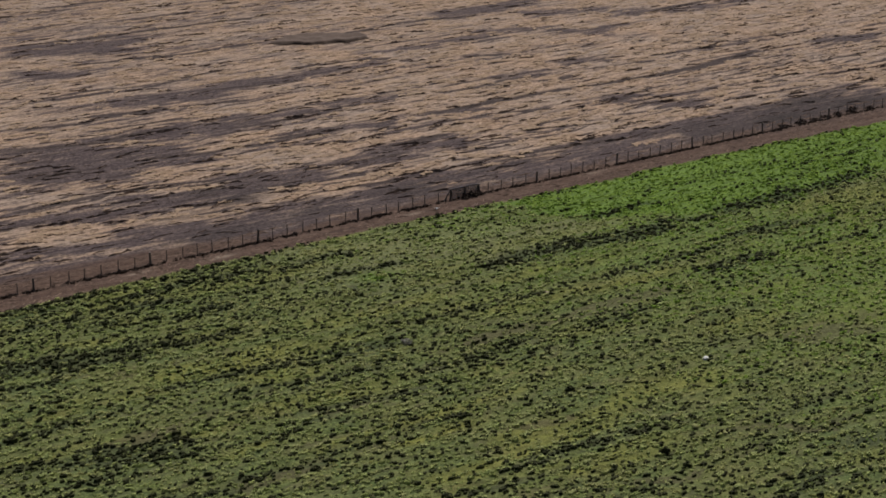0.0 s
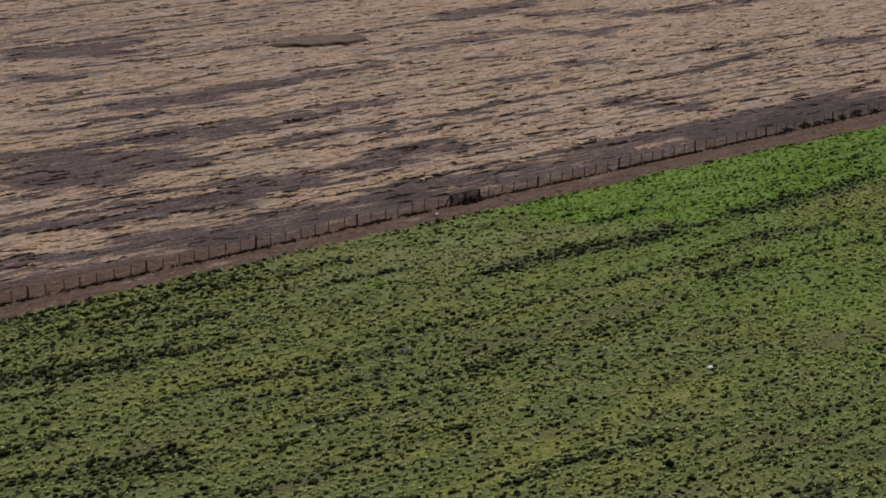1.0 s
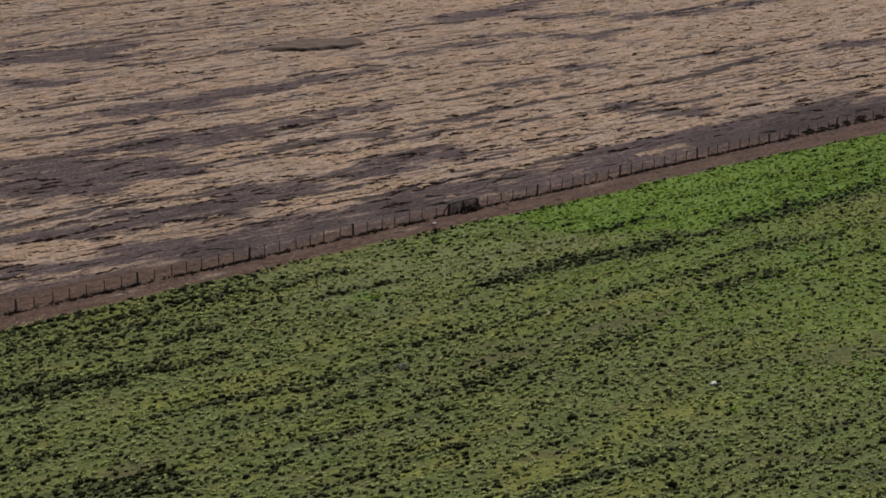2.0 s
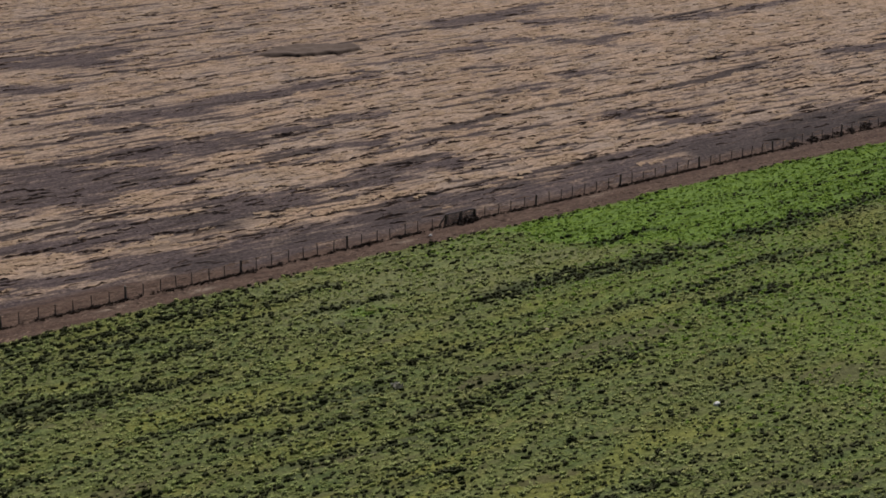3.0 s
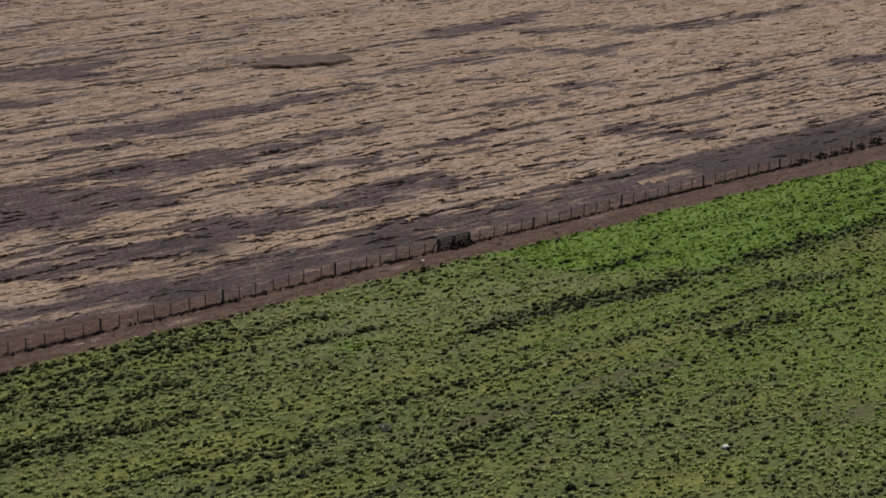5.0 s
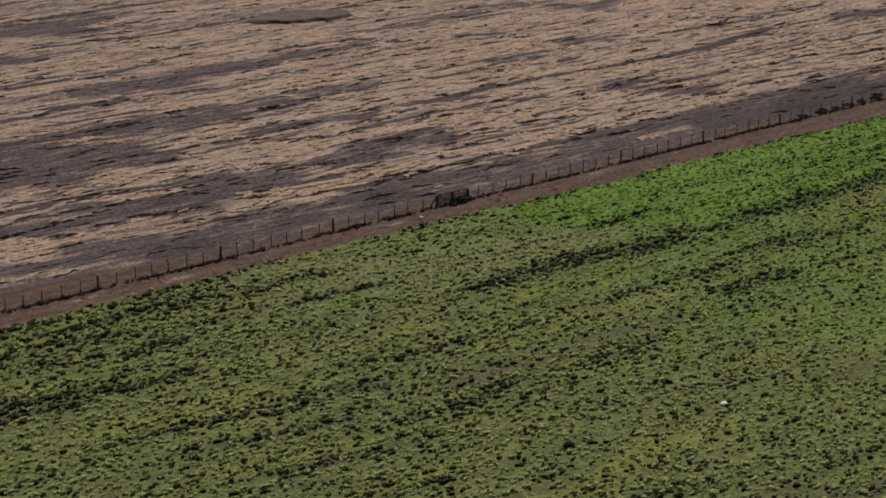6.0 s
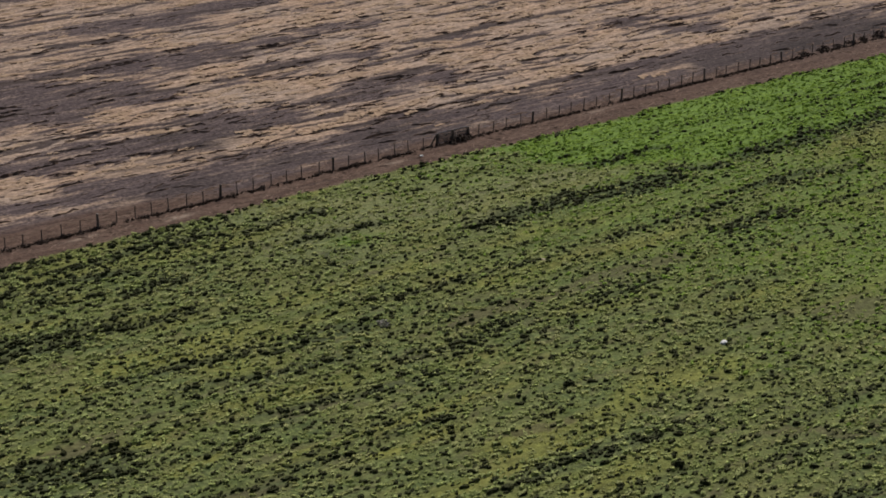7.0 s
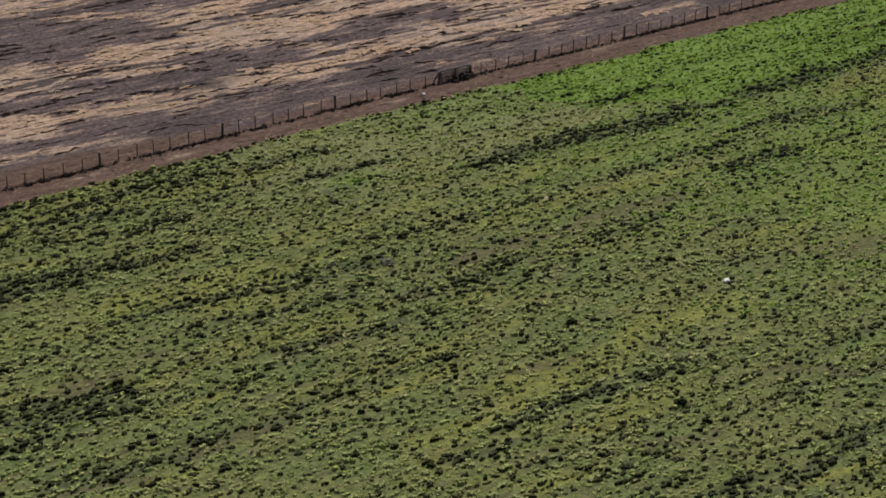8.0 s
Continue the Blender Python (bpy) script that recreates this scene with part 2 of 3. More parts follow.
def lush(x, y):
    """The fresh, bright stretch of the pasture."""
    s, n = to_sn(x, y)
    low = -13.2 - 6.8 * ramp(s, 120, 140) + 3.0 * (fbm(s / 12, n / 3, 15) - 0.5)
    left = 121.5 - 0.25 * (n + 4) + 4 * (fbm(s / 7, n / 1.5, 17) - 0.5)
    spread = 0.45 * ramp(s, 95, 130) * ramp(fbm(s / 25, n / 4, 19), 0.36, 0.56)
    return np.maximum(np.maximum(spread, ramp(n, low - 1.5, low + 1.5) * ramp(s, left - 2.0, left + 2.5)), blotches(x, y, FRESH_SPOTS))


def smooth(s, n):
    """The short, close-grazed grass below the fence, with few weeds in it."""
    return ramp(n, -27 + 5 * fbm(s / 12, n / 4, 57), -13) * ramp(s, 86, 100) * (1 - lush(*to_xy(s, n)))


def rows_of(s, n):
    """The old drill rows of the pasture: 1 on a row, 0 between, broken up along their length."""
    line = 0.6 * ramp(vnoise(s / 60, n / 1.15, 31), 0.58, 0.84)
    fine = 0.30 * ramp(vnoise(s / 22, n / 0.62, 35), 0.55, 0.85)
    broken = 0.3 + 0.7 * ramp(fbm(s / 9, n / 2.2, 37), 0.40, 0.60)
    drill = 0.35 * ramp(vnoise(s / 75, n / 1.25, 39), 0.56, 0.76) * lush(*to_xy(s, n))
    drawn = np.maximum((line + fine) * broken * (1 - 0.8 * lush(*to_xy(s, n))) * (1 - 0.75 * smooth(s, n)), drill)
    drawn = drawn + 0.35 * ramp(n, -16, -10) * (1 - ramp(s, 88, 98))
    return np.clip(np.maximum(drawn, strips(s, n, WEEDY, 1.2, 1.5)), 0, 1)


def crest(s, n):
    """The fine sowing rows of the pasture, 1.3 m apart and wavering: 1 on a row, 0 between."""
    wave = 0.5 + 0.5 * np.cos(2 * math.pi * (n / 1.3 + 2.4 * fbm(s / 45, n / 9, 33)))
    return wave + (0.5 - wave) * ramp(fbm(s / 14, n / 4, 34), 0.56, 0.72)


# ======================================================= materials
def material(name, rough_=0.9):
    m = bpy.data.materials.new(name)
    m.use_nodes = True
    n, l = m.node_tree.nodes, m.node_tree.links
    bsdf = n["Principled BSDF"]
    bsdf.inputs["Roughness"].default_value = rough_
    bsdf.inputs["Specular IOR Level"].default_value = 0.25
    return m, n, l, bsdf


def noise_tex(n, l, vec, scale, detail=4.0, rough_=0.55):
    t = n.new("ShaderNodeTexNoise")
    t.inputs["Scale"].default_value, t.inputs["Detail"].default_value, t.inputs["Roughness"].default_value = scale, detail, rough_
    l.new(vec, t.inputs["Vector"])
    return t.outputs["Fac"]


def mapped(n, l, vec, turn=0.0, size=(1, 1, 1)):
    t = n.new("ShaderNodeMapping")
    t.inputs["Rotation"].default_value[2] = turn
    t.inputs["Scale"].default_value = size
    l.new(vec, t.inputs["Vector"])
    return t.outputs["Vector"]


def stretch(n, l, fac, lo, hi, to_lo=0.0, to_hi=1.0):
    t = n.new("ShaderNodeMapRange")
    for key, v in (("From Min", lo), ("From Max", hi), ("To Min", to_lo), ("To Max", to_hi)):
        t.inputs[key].default_value = v
    l.new(fac, t.inputs["Value"])
    return t.outputs["Result"]


def mix(n, l, fac, one, two):
    t = n.new("ShaderNodeMix")
    t.data_type = "RGBA"
    for socket, v in ((t.inputs[0], fac), (t.inputs[6], one), (t.inputs[7], two)):
        if isinstance(v, (tuple, list)):
            socket.default_value = (*v, 1)
        elif isinstance(v, (int, float)):
            socket.default_value = v
        else:
            l.new(v, socket)
    return t.outputs[2]


def maths(n, l, op, one, two):
    t = n.new("ShaderNodeMath")
    t.operation = op
    for socket, v in zip(t.inputs, (one, two)):
        if isinstance(v, (int, float)):
            socket.default_value = v
        else:
            l.new(v, socket)
    return t.outputs[0]


def ground_material():
    m, n, l, bsdf = material("field_soil_and_grass", 0.95)
    bsdf.inputs["Specular IOR Level"].default_value = 0.07
    pos = n.new("ShaderNodeNewGeometry").outputs["Position"]
    att = lambda name: [(t := n.new("ShaderNodeAttribute")), setattr(t, "attribute_name", name)][0].outputs["Fac"]
    rows = mapped(n, l, mapped(n, l, pos, -ROW), 0.0, (0.16, 1.0, 1.0))
    fine, mid, big = noise_tex(n, l, pos, 3.2, 6), noise_tex(n, l, rows, 1.1, 5, 0.65), noise_tex(n, l, pos, 0.12, 4)
    streak = noise_tex(n, l, mapped(n, l, mapped(n, l, pos, -ROW), 0.0, (0.07, 1.0, 1.0)), 1.5, 4, 0.6)
    blot = noise_tex(n, l, mapped(n, l, mapped(n, l, pos, -ROW), 0.0, (0.4, 1.0, 1.0)), 0.75, 4, 0.6)
    # stubble: straw over greyish dark soil
    straw = mix(n, l, stretch(n, l, fine, 0.38, 0.62), (0.285, 0.186, 0.122), (0.39, 0.272, 0.182))
    straw = mix(n, l, stretch(n, l, big, 0.35, 0.7), straw, (0.305, 0.232, 0.18))
    straw = mix(n, l, stretch(n, l, noise_tex(n, l, rows, 2.6, 5, 0.7), 0.52, 0.30, 0.0, 0.75), straw, (0.19, 0.135, 0.095))
    straw = mix(n, l, stretch(n, l, streak, 0.50, 0.32, 0.0, 0.7), straw, (0.175, 0.130, 0.104))
    soil = mix(n, l, stretch(n, l, fine, 0.38, 0.62), (0.045, 0.033, 0.032), (0.098, 0.073, 0.070))
    soil = mix(n, l, stretch(n, l, streak, 0.48, 0.64, 0.0, 0.35), soil, (0.15, 0.114, 0.10))
    soil = mix(n, l, stretch(n, l, streak, 0.48, 0.34, 0.0, 0.7), soil, (0.046, 0.034, 0.033))
    ragged = maths(n, l, "ADD", maths(n, l, "MULTIPLY", maths(n, l, "SUBTRACT", mid, 0.5), 3.0), maths(n, l, "MULTIPLY", maths(n, l, "SUBTRACT", fine, 0.5), 0.9))
    edge = maths(n, l, "ADD", att("straw"), ragged)
    field = mix(n, l, stretch(n, l, edge, 0.17, 0.80), soil, straw)
    cut = maths(n, l, "ADD", att("furrow"), maths(n, l, "MULTIPLY", maths(n, l, "SUBTRACT", fine, 0.5), 0.7))
    field = mix(n, l, stretch(n, l, cut, 0.25, 0.6, 0.0, 0.92), field, (0.058, 0.043, 0.038))
    # trodden earth along the fence
    earth = mix(n, l, stretch(n, l, fine, 0.25, 0.75), (0.054, 0.032, 0.023), (0.102, 0.063, 0.046))
    earth = mix(n, l, stretch(n, l, mid, 0.45, 0.75, 0.0, 0.8), earth, (0.14, 0.098, 0.075))
    earth = mix(n, l, stretch(n, l, mid, 0.5, 0.25, 0.0, 0.7), earth, (0.055, 0.04, 0.034))
    # pasture: short grass, with patches gone dry
    grass = mix(n, l, stretch(n, l, fine, 0.38, 0.62), (0.066, 0.084, 0.030), (0.130, 0.154, 0.052))
    grass = mix(n, l, stretch(n, l, big, 0.4, 0.65, 0.0, 0.7), grass, (0.138, 0.140, 0.046))
    grass = mix(n, l, stretch(n, l, blot, 0.50, 0.66, 0.0, 0.65), grass, (0.105, 0.090, 0.046))
    grass = mix(n, l, stretch(n, l, blot, 0.46, 0.32, 0.0, 0.6), grass, (0.066, 0.098, 0.028))
    grass = mix(n, l, maths(n, l, "MULTIPLY", att("smooth"), 0.75), grass, mix(n, l, stretch(n, l, mid, 0.35, 0.65), (0.124, 0.138, 0.060), (0.182, 0.174, 0.083)))
    grass = mix(n, l, maths(n, l, "MULTIPLY", att("yellowish"), 0.8), grass, (0.172, 0.172, 0.040))
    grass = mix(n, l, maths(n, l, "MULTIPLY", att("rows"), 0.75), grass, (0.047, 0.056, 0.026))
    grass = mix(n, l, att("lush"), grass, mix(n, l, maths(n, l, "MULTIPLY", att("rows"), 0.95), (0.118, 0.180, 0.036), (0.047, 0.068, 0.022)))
    dry = maths(n, l, "ADD", att("bare"), maths(n, l, "MULTIPLY", maths(n, l, "SUBTRACT", mid, 0.5), 1.3))
    grass = mix(n, l, stretch(n, l, dry, 0.3, 0.7, 0.0, 0.7), grass, (0.085, 0.076, 0.038))
    # DARK blotches: shade on the ground painted into the grass colour
    grass = mix(n, l, att("ground_shade"), grass, (0.03, 0.034, 0.022))
    earth = mix(n, l, att("pale"), earth, (0.27, 0.21, 0.16))
    colour = mix(n, l, att("field"), earth, field)
    colour = mix(n, l, att("trodden"), colour, mix(n, l, stretch(n, l, fine, 0.38, 0.62), (0.026, 0.020, 0.019), (0.058, 0.045, 0.042)))
    colour = mix(n, l, att("pasture"), colour, grass)
    grain = noise_tex(n, l, mapped(n, l, mapped(n, l, pos, -ROW), 0.0, (0.55, 1.0, 1.0)), 2.4, 7, 0.72)
    tone = n.new("ShaderNodeHueSaturation")
    l.new(stretch(n, l, grain, 0.37, 0.63, 0.62, 1.34), tone.inputs["Value"])
    l.new(colour, tone.inputs["Color"])
    l.new(tone.outputs["Color"], bsdf.inputs["Base Color"])
    bump = n.new("ShaderNodeBump")
    bump.inputs["Strength"].default_value, bump.inputs["Distance"].default_value = 0.8, 0.15
    l.new(maths(n, l, "ADD", fine, mid), bump.inputs["Height"])
    l.new(bump.outputs["Normal"], bsdf.inputs["Normal"])
    return m


def leaf_material(name, dark, light, dry, patch=0.25, glow=0.0):
    """Leaves: varied leaf by leaf, and in patches over the field."""
    m, n, l, bsdf = material(name, 0.8)
    bsdf.inputs["Specular IOR Level"].default_value = 0.06
    geo = n.new("ShaderNodeNewGeometry")
    fac = noise_tex(n, l, geo.outputs["Position"], patch, 3)
    colour = mix(n, l, geo.outputs["Random Per Island"], dark, light)
    colour = mix(n, l, stretch(n, l, fac, 0.42, 0.68, 0.0, 0.8), colour, dry)
    l.new(colour, bsdf.inputs["Base Color"])
    if glow:
        through_leaf = n.new("ShaderNodeBsdfTranslucent")
        l.new(colour, through_leaf.inputs["Color"])
        both = n.new("ShaderNodeMixShader")
        both.inputs[0].default_value = glow
        l.new(bsdf.outputs[0], both.inputs[1])
        l.new(through_leaf.outputs[0], both.inputs[2])
        l.new(both.outputs[0], n["Material Output"].inputs["Surface"])
    return m


def wood_material(name, dark, light):
    m, n, l, bsdf = material(name, 0.85)
    tex = n.new("ShaderNodeTexCoord").outputs["Object"]
    grain = noise_tex(n, l, mapped(n, l, tex, 0.0, (14, 14, 1.2)), 2.0, 5, 0.6)
    stain = noise_tex(n, l, tex, 1.3, 3)
    colour = mix(n, l, stretch(n, l, grain, 0.3, 0.7), dark, light)
    colour = mix(n, l, stretch(n, l, stain, 0.45, 0.7, 0.0, 0.6), colour, (0.07, 0.06, 0.052))
    tone = n.new("ShaderNodeHueSaturation")
    tone.inputs["Saturation"].default_value = 0.9
    l.new(stretch(n, l, n.new("ShaderNodeObjectInfo").outputs["Random"], 0, 1, 0.7, 1.25), tone.inputs["Value"])
    l.new(colour, tone.inputs["Color"])
    l.new(tone.outputs["Color"], bsdf.inputs["Base Color"])
    bump = n.new("ShaderNodeBump")
    bump.inputs["Strength"].default_value, bump.inputs["Distance"].default_value = 0.5, 0.01
    l.new(grain, bump.inputs["Height"])
    l.new(bump.outputs["Normal"], bsdf.inputs["Normal"])
    return m


def speckled(name, one, two, scale, rough_=0.85, metal=0.0):
    m, n, l, bsdf = material(name, rough_)
    pos = n.new("ShaderNodeTexCoord").outputs["Object"]
    fac = noise_tex(n, l, pos, scale, 5, 0.6)
    l.new(mix(n, l, stretch(n, l, fac, 0.3, 0.7), one, two), bsdf.inputs["Base Color"])
    bsdf.inputs["Metallic"].default_value = metal
    bump = n.new("ShaderNodeBump")
    bump.inputs["Strength"].default_value, bump.inputs["Distance"].default_value = 0.6, 0.03
    l.new(fac, bump.inputs["Height"])
    l.new(bump.outputs["Normal"], bsdf.inputs["Normal"])
    return m


GROUND = ground_material()
GRASS = leaf_material("pasture_grass_leaf", (0.135, 0.176, 0.052), (0.31, 0.360, 0.115), (0.315, 0.305, 0.12), 0.22, 0.4)
FRESH = leaf_material("fresh_grass_leaf", (0.14, 0.225, 0.03), (0.30, 0.42, 0.066), (0.25, 0.34, 0.06), 0.3, 0.4)
CLUMP = leaf_material("leafy_clump", (0.11, 0.138, 0.045), (0.27, 0.305, 0.105), (0.25, 0.24, 0.10), 0.3, 0.06)
FRESH_CLUMP = leaf_material("fresh_leafy_clump", (0.11, 0.19, 0.025), (0.23, 0.33, 0.05), (0.17, 0.25, 0.045), 0.3, 0.15)
TUSSOCK = leaf_material("tussock_leaf", (0.14, 0.17, 0.052), (0.39, 0.44, 0.145), (0.345, 0.33, 0.125), 0.3, 0.14)
# weeds darker than living foliage: the clumps' shaded fronts put into the colour
SHADE_WEED = leaf_material("shade_dark_weed_leaf", (0.019, 0.022, 0.009), (0.050, 0.056, 0.019), (0.037, 0.037, 0.014), 0.5)
STRAW = leaf_material("straw", (0.27, 0.180, 0.118), (0.40, 0.285, 0.185), (0.35, 0.255, 0.178), 0.12, 0.12)
TRASH = leaf_material("weathered_stubble", (0.085, 0.055, 0.042), (0.21, 0.14, 0.10), (0.145, 0.10, 0.076), 0.5)
DEAD = leaf_material("dead_weed", (0.055, 0.038, 0.030), (0.12, 0.088, 0.068), (0.085, 0.062, 0.05), 0.4)
PALE = leaf_material("pale_dry_weed", (0.16, 0.15, 0.12), (0.40, 0.37, 0.30), (0.3, 0.28, 0.22), 0.6)
POST_WOOD = wood_material("old_post_wood", (0.075, 0.06, 0.05), (0.17, 0.135, 0.11))
GATE_STEEL = speckled("dark_gate_steel", (0.035, 0.037, 0.045), (0.085, 0.085, 0.095), 5.0, 0.55, 0.5)
WIRE = speckled("rusty_wire", (0.10, 0.075, 0.06), (0.2, 0.17, 0.15), 3.0, 0.6, 0.6)
STONE = speckled("white_stone", (0.55, 0.53, 0.5), (0.82, 0.8, 0.77), 6.0)
EARTH = speckled("mound_earth", (0.070, 0.047, 0.034), (0.110, 0.075, 0.056), 1.2, 0.95)
CRUST = speckled("dry_earth", (0.3, 0.23, 0.17), (0.46, 0.37, 0.29), 1.5, 0.95)


# ======================================================= helpers of the scene
def thing(name, label, category, group="", kind="", at=(0, 0, 0), turn=0.0):
    ob = new(name)
    ob.matrix_world = pose(*at, 0, 0, turn)
    return tagged(ob, label, category, group, kind)


def part(name, bm, mat, parent, label=""):
    me = bpy.data.meshes.new(name)
    bm.to_mesh(me)
    bm.free()
    me.materials.append(mat)
    ob = new(name, me)
    ob.parent = parent
    return tagged(ob, label) if label else ob


def quads(name, verts, faces, mat):
    """A mesh from arrays of points and four-cornered faces."""
    me = bpy.data.meshes.new(name)
    me.vertices.add(len(verts))
    me.vertices.foreach_set("co", np.ascontiguousarray(verts, np.float32).ravel())
    me.loops.add(faces.size)
    me.loops.foreach_set("vertex_index", np.ascontiguousarray(faces, np.int32).ravel())
    me.polygons.add(len(faces))
    me.polygons.foreach_set("loop_start", np.arange(0, faces.size, 4, dtype=np.int32))
    me.update(calc_edges=True)
    me.validate()
    me.materials.append(mat)
    return me


# ======================================================= ground
def height(x, y):
    """Relief of the fields in metres: clods and shallow rows."""
    s, n = to_sn(x, y)
    stub = ramp(n, 1.0, 4.0)
    past = ramp(-n, 3.0, 5.0)
    h = stub * (0.12 * (fbm(s / 4.5, n / 0.75, 41, 2) - 0.5) + 0.10 * (fbm(s / 20, n / 1.8, 43) - 0.5))
    h = h - stub * 0.14 * furrow(s, n)
    h = h + past * (0.14 * (fbm(s / 1.6, n / 0.8, 45, 2) - 0.5) + 0.26 * (fbm(s / 18, n / 1.3, 47, 2) - 0.5))
    h = h + (1 - stub) * (1 - past) * 0.10 * (fbm(s / 2.0, n / 0.8, 49) - 0.5)
    return h


S0, S1, N0, N1 = 34.0, 272.0, -90.0, 146.0


def build_ground():
    ss = np.concatenate([[-5000, -1500, -400, -100], np.arange(S0, S1 + 0.1, 0.7), [350, 600, 1700, 5000]])
    ns = np.concatenate([[-5000, -1500, -500, -180], np.arange(N0, N1 + 0.1, 0.23), [220, 500, 1500, 5000]])
    gs, gn = np.meshgrid(ss, ns)
    inside = ramp(np.minimum.reduce([gs - S0, S1 - gs, gn - N0, N1 - gn]), 0, 6)
    gx, gy = to_xy(gs, gn)
    gz = height(gx, gy) * inside
    verts = np.stack([gx, gy, gz], -1).reshape(-1, 3)
    ny, nx = gx.shape
    i = np.arange(ny * nx).reshape(ny, nx)
    faces = np.stack([i[:-1, :-1], i[:-1, 1:], i[1:, 1:], i[1:, :-1]], -1).reshape(-1, 4)
    me = quads("ground", verts, faces, GROUND)
    me.polygons.foreach_set("use_smooth", np.ones(len(faces), bool))
    x, y = gx.ravel(), gy.ravel()
    s, n = to_sn(x, y)
    edge = green_edge(s)
    layers = {
        "straw": straw_cover(x, y),
        "pasture": ramp(edge - n, -0.25, 0.35),
        "field": ramp(n - 2.2 * (1 - ramp(s, 82, 100)) + 2.6 * (fbm(s / 5, n / 1.2, 51) - 0.5), 0.3, 2.6),
        "lush": lush(x, y),
        "furrow": furrow(s, n),
        # darkens the ground along the weed rows and, fainter, between the sowing rows
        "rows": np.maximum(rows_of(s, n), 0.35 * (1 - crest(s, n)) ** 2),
        "smooth": smooth(s, n),
        "yellowish": np.maximum(strips(s, n, YELLOWISH, 2.0, 2.0), 0.8 * ramp(fbm(s / 12, n / 3.5, 55), 0.52, 0.72)),
        "bare": np.maximum(np.maximum(blotches(x, y, BARE), strips(s, n, WORN, 2.0, 2.0)), 0.25 * ramp(fbm(s / 10, n / 3.0, 53), 0.5, 0.75)),
        "ground_shade": 0.7 * blotches(x, y, DARK),
        "trodden": blotches(x, y, TRODDEN),
        "pale": blotches(x, y, PALE_SPOTS),
    }
    for key, values in layers.items():
        me.attributes.new(key, "FLOAT", "POINT").data.foreach_set("value", np.ascontiguousarray(values, np.float32))
    tagged(new("ground", me), "flat farmland, green pasture beside a pale harvested stubble field", "ground", kind="structure")


build_ground()


# ======================================================= plants of the fields
def tuft(count, spread, tall, wide, lean, seed, bend=0.0):
    """A tuft of upright leaves, one four-cornered face each, about 1 m to be scaled."""
    r = np.random.RandomState(seed)
    pts = []
    for k in range(count):
        a = 2 * math.pi * (k + r.rand()) / count
        c, s = math.cos(a), math.sin(a)
        d = spread * (0.2 + 0.8 * r.rand())
        foot = np.array([c * d, s * d, -0.06])
        side = np.array([-s, c, 0]) * wide * (0.6 + 0.8 * r.rand())
        up = np.array([c * lean * (0.4 + r.rand()), s * lean * (0.4 + r.rand()), tall * (0.6 + 0.7 * r.rand())])
        tip = 0.35 + 0.3 * r.rand()
        pts += [foot - side * 0.5, foot + side * 0.5, foot + up + side * tip * 0.5, foot + up - side * tip * 0.5]
    return np.array(pts)


def clump(seed, leaves=12, stretch_to=2.1):
    """A leafy weed of about 1 m, to be scaled: steep leaves round the foot and flat ones on top."""
    r = np.random.RandomState(seed)
    pts = []
    long = 1.0 + (stretch_to - 1) * r.rand()
    for k in range(leaves):
        a = 6.283 * (k + r.rand()) / leaves
        out = np.array([math.cos(a) * long, math.sin(a), 0])
        side = np.array([-math.sin(a), math.cos(a), 0])
        if k % 2:
            foot = out * r.uniform(0.3, 0.8) - [0, 0, 0.1]
            up = out * r.uniform(-0.25, 0.2) + [0, 0, r.uniform(0.6, 1.2)]
            wide = r.uniform(0.35, 0.6)
        else:
            foot = out * r.uniform(0.0, 0.35) + [0, 0, r.uniform(0.75, 1.1)]
            up = out * r.uniform(0.5, 0.8) + [0, 0, r.uniform(-0.25, 0.15)]
            wide = r.uniform(0.4, 0.7)
        pts += [foot - side * wide * 0.5, foot + side * wide * 0.5, foot + up + side * wide * 0.35, foot + up - side * wide * 0.35]
    return np.array(pts)


def tussock(seed):
    """A dense weed about 1 m across, to be scaled: a steep ragged skirt of leaves under a spray of flat ones."""
    r = np.random.RandomState(seed)
    pts = []
    long, sides = r.uniform(1.0, 2.3), 7
    for k in range(sides):
        a = 6.283 * (k + 0.6 * r.rand()) / sides
        out, side = np.array([math.cos(a) * long, math.sin(a), 0]), np.array([-math.sin(a) * long, math.cos(a), 0])
        foot, top, wide = out * r.uniform(0.38, 0.52), out * r.uniform(0.28, 0.44) + [0, 0, r.uniform(0.42, 0.78)], r.uniform(0.42, 0.6)
        pts += [foot - side * wide * 0.5 - [0, 0, 0.1], foot + side * wide * 0.5 - [0, 0, 0.1], top + side * wide * r.uniform(0.2, 0.4), top - side * wide * r.uniform(0.2, 0.4)]
    for k in range(5):
        a = 6.283 * (k + r.rand()) / 5
        out, side = np.array([math.cos(a) * long, math.sin(a), 0]), np.array([-math.sin(a), math.cos(a), 0])
        foot, tip, wide = out * r.uniform(0.0, 0.1) + [0, 0, r.uniform(0.5, 0.72)], out * r.uniform(0.4, 0.58) + [0, 0, r.uniform(0.42, 0.8)], r.uniform(0.3, 0.45)
        pts += [foot - side * wide * 0.5, foot + side * wide * 0.5, tip + side * wide * 0.3, tip - side * wide * 0.3]
    return np.array(pts)


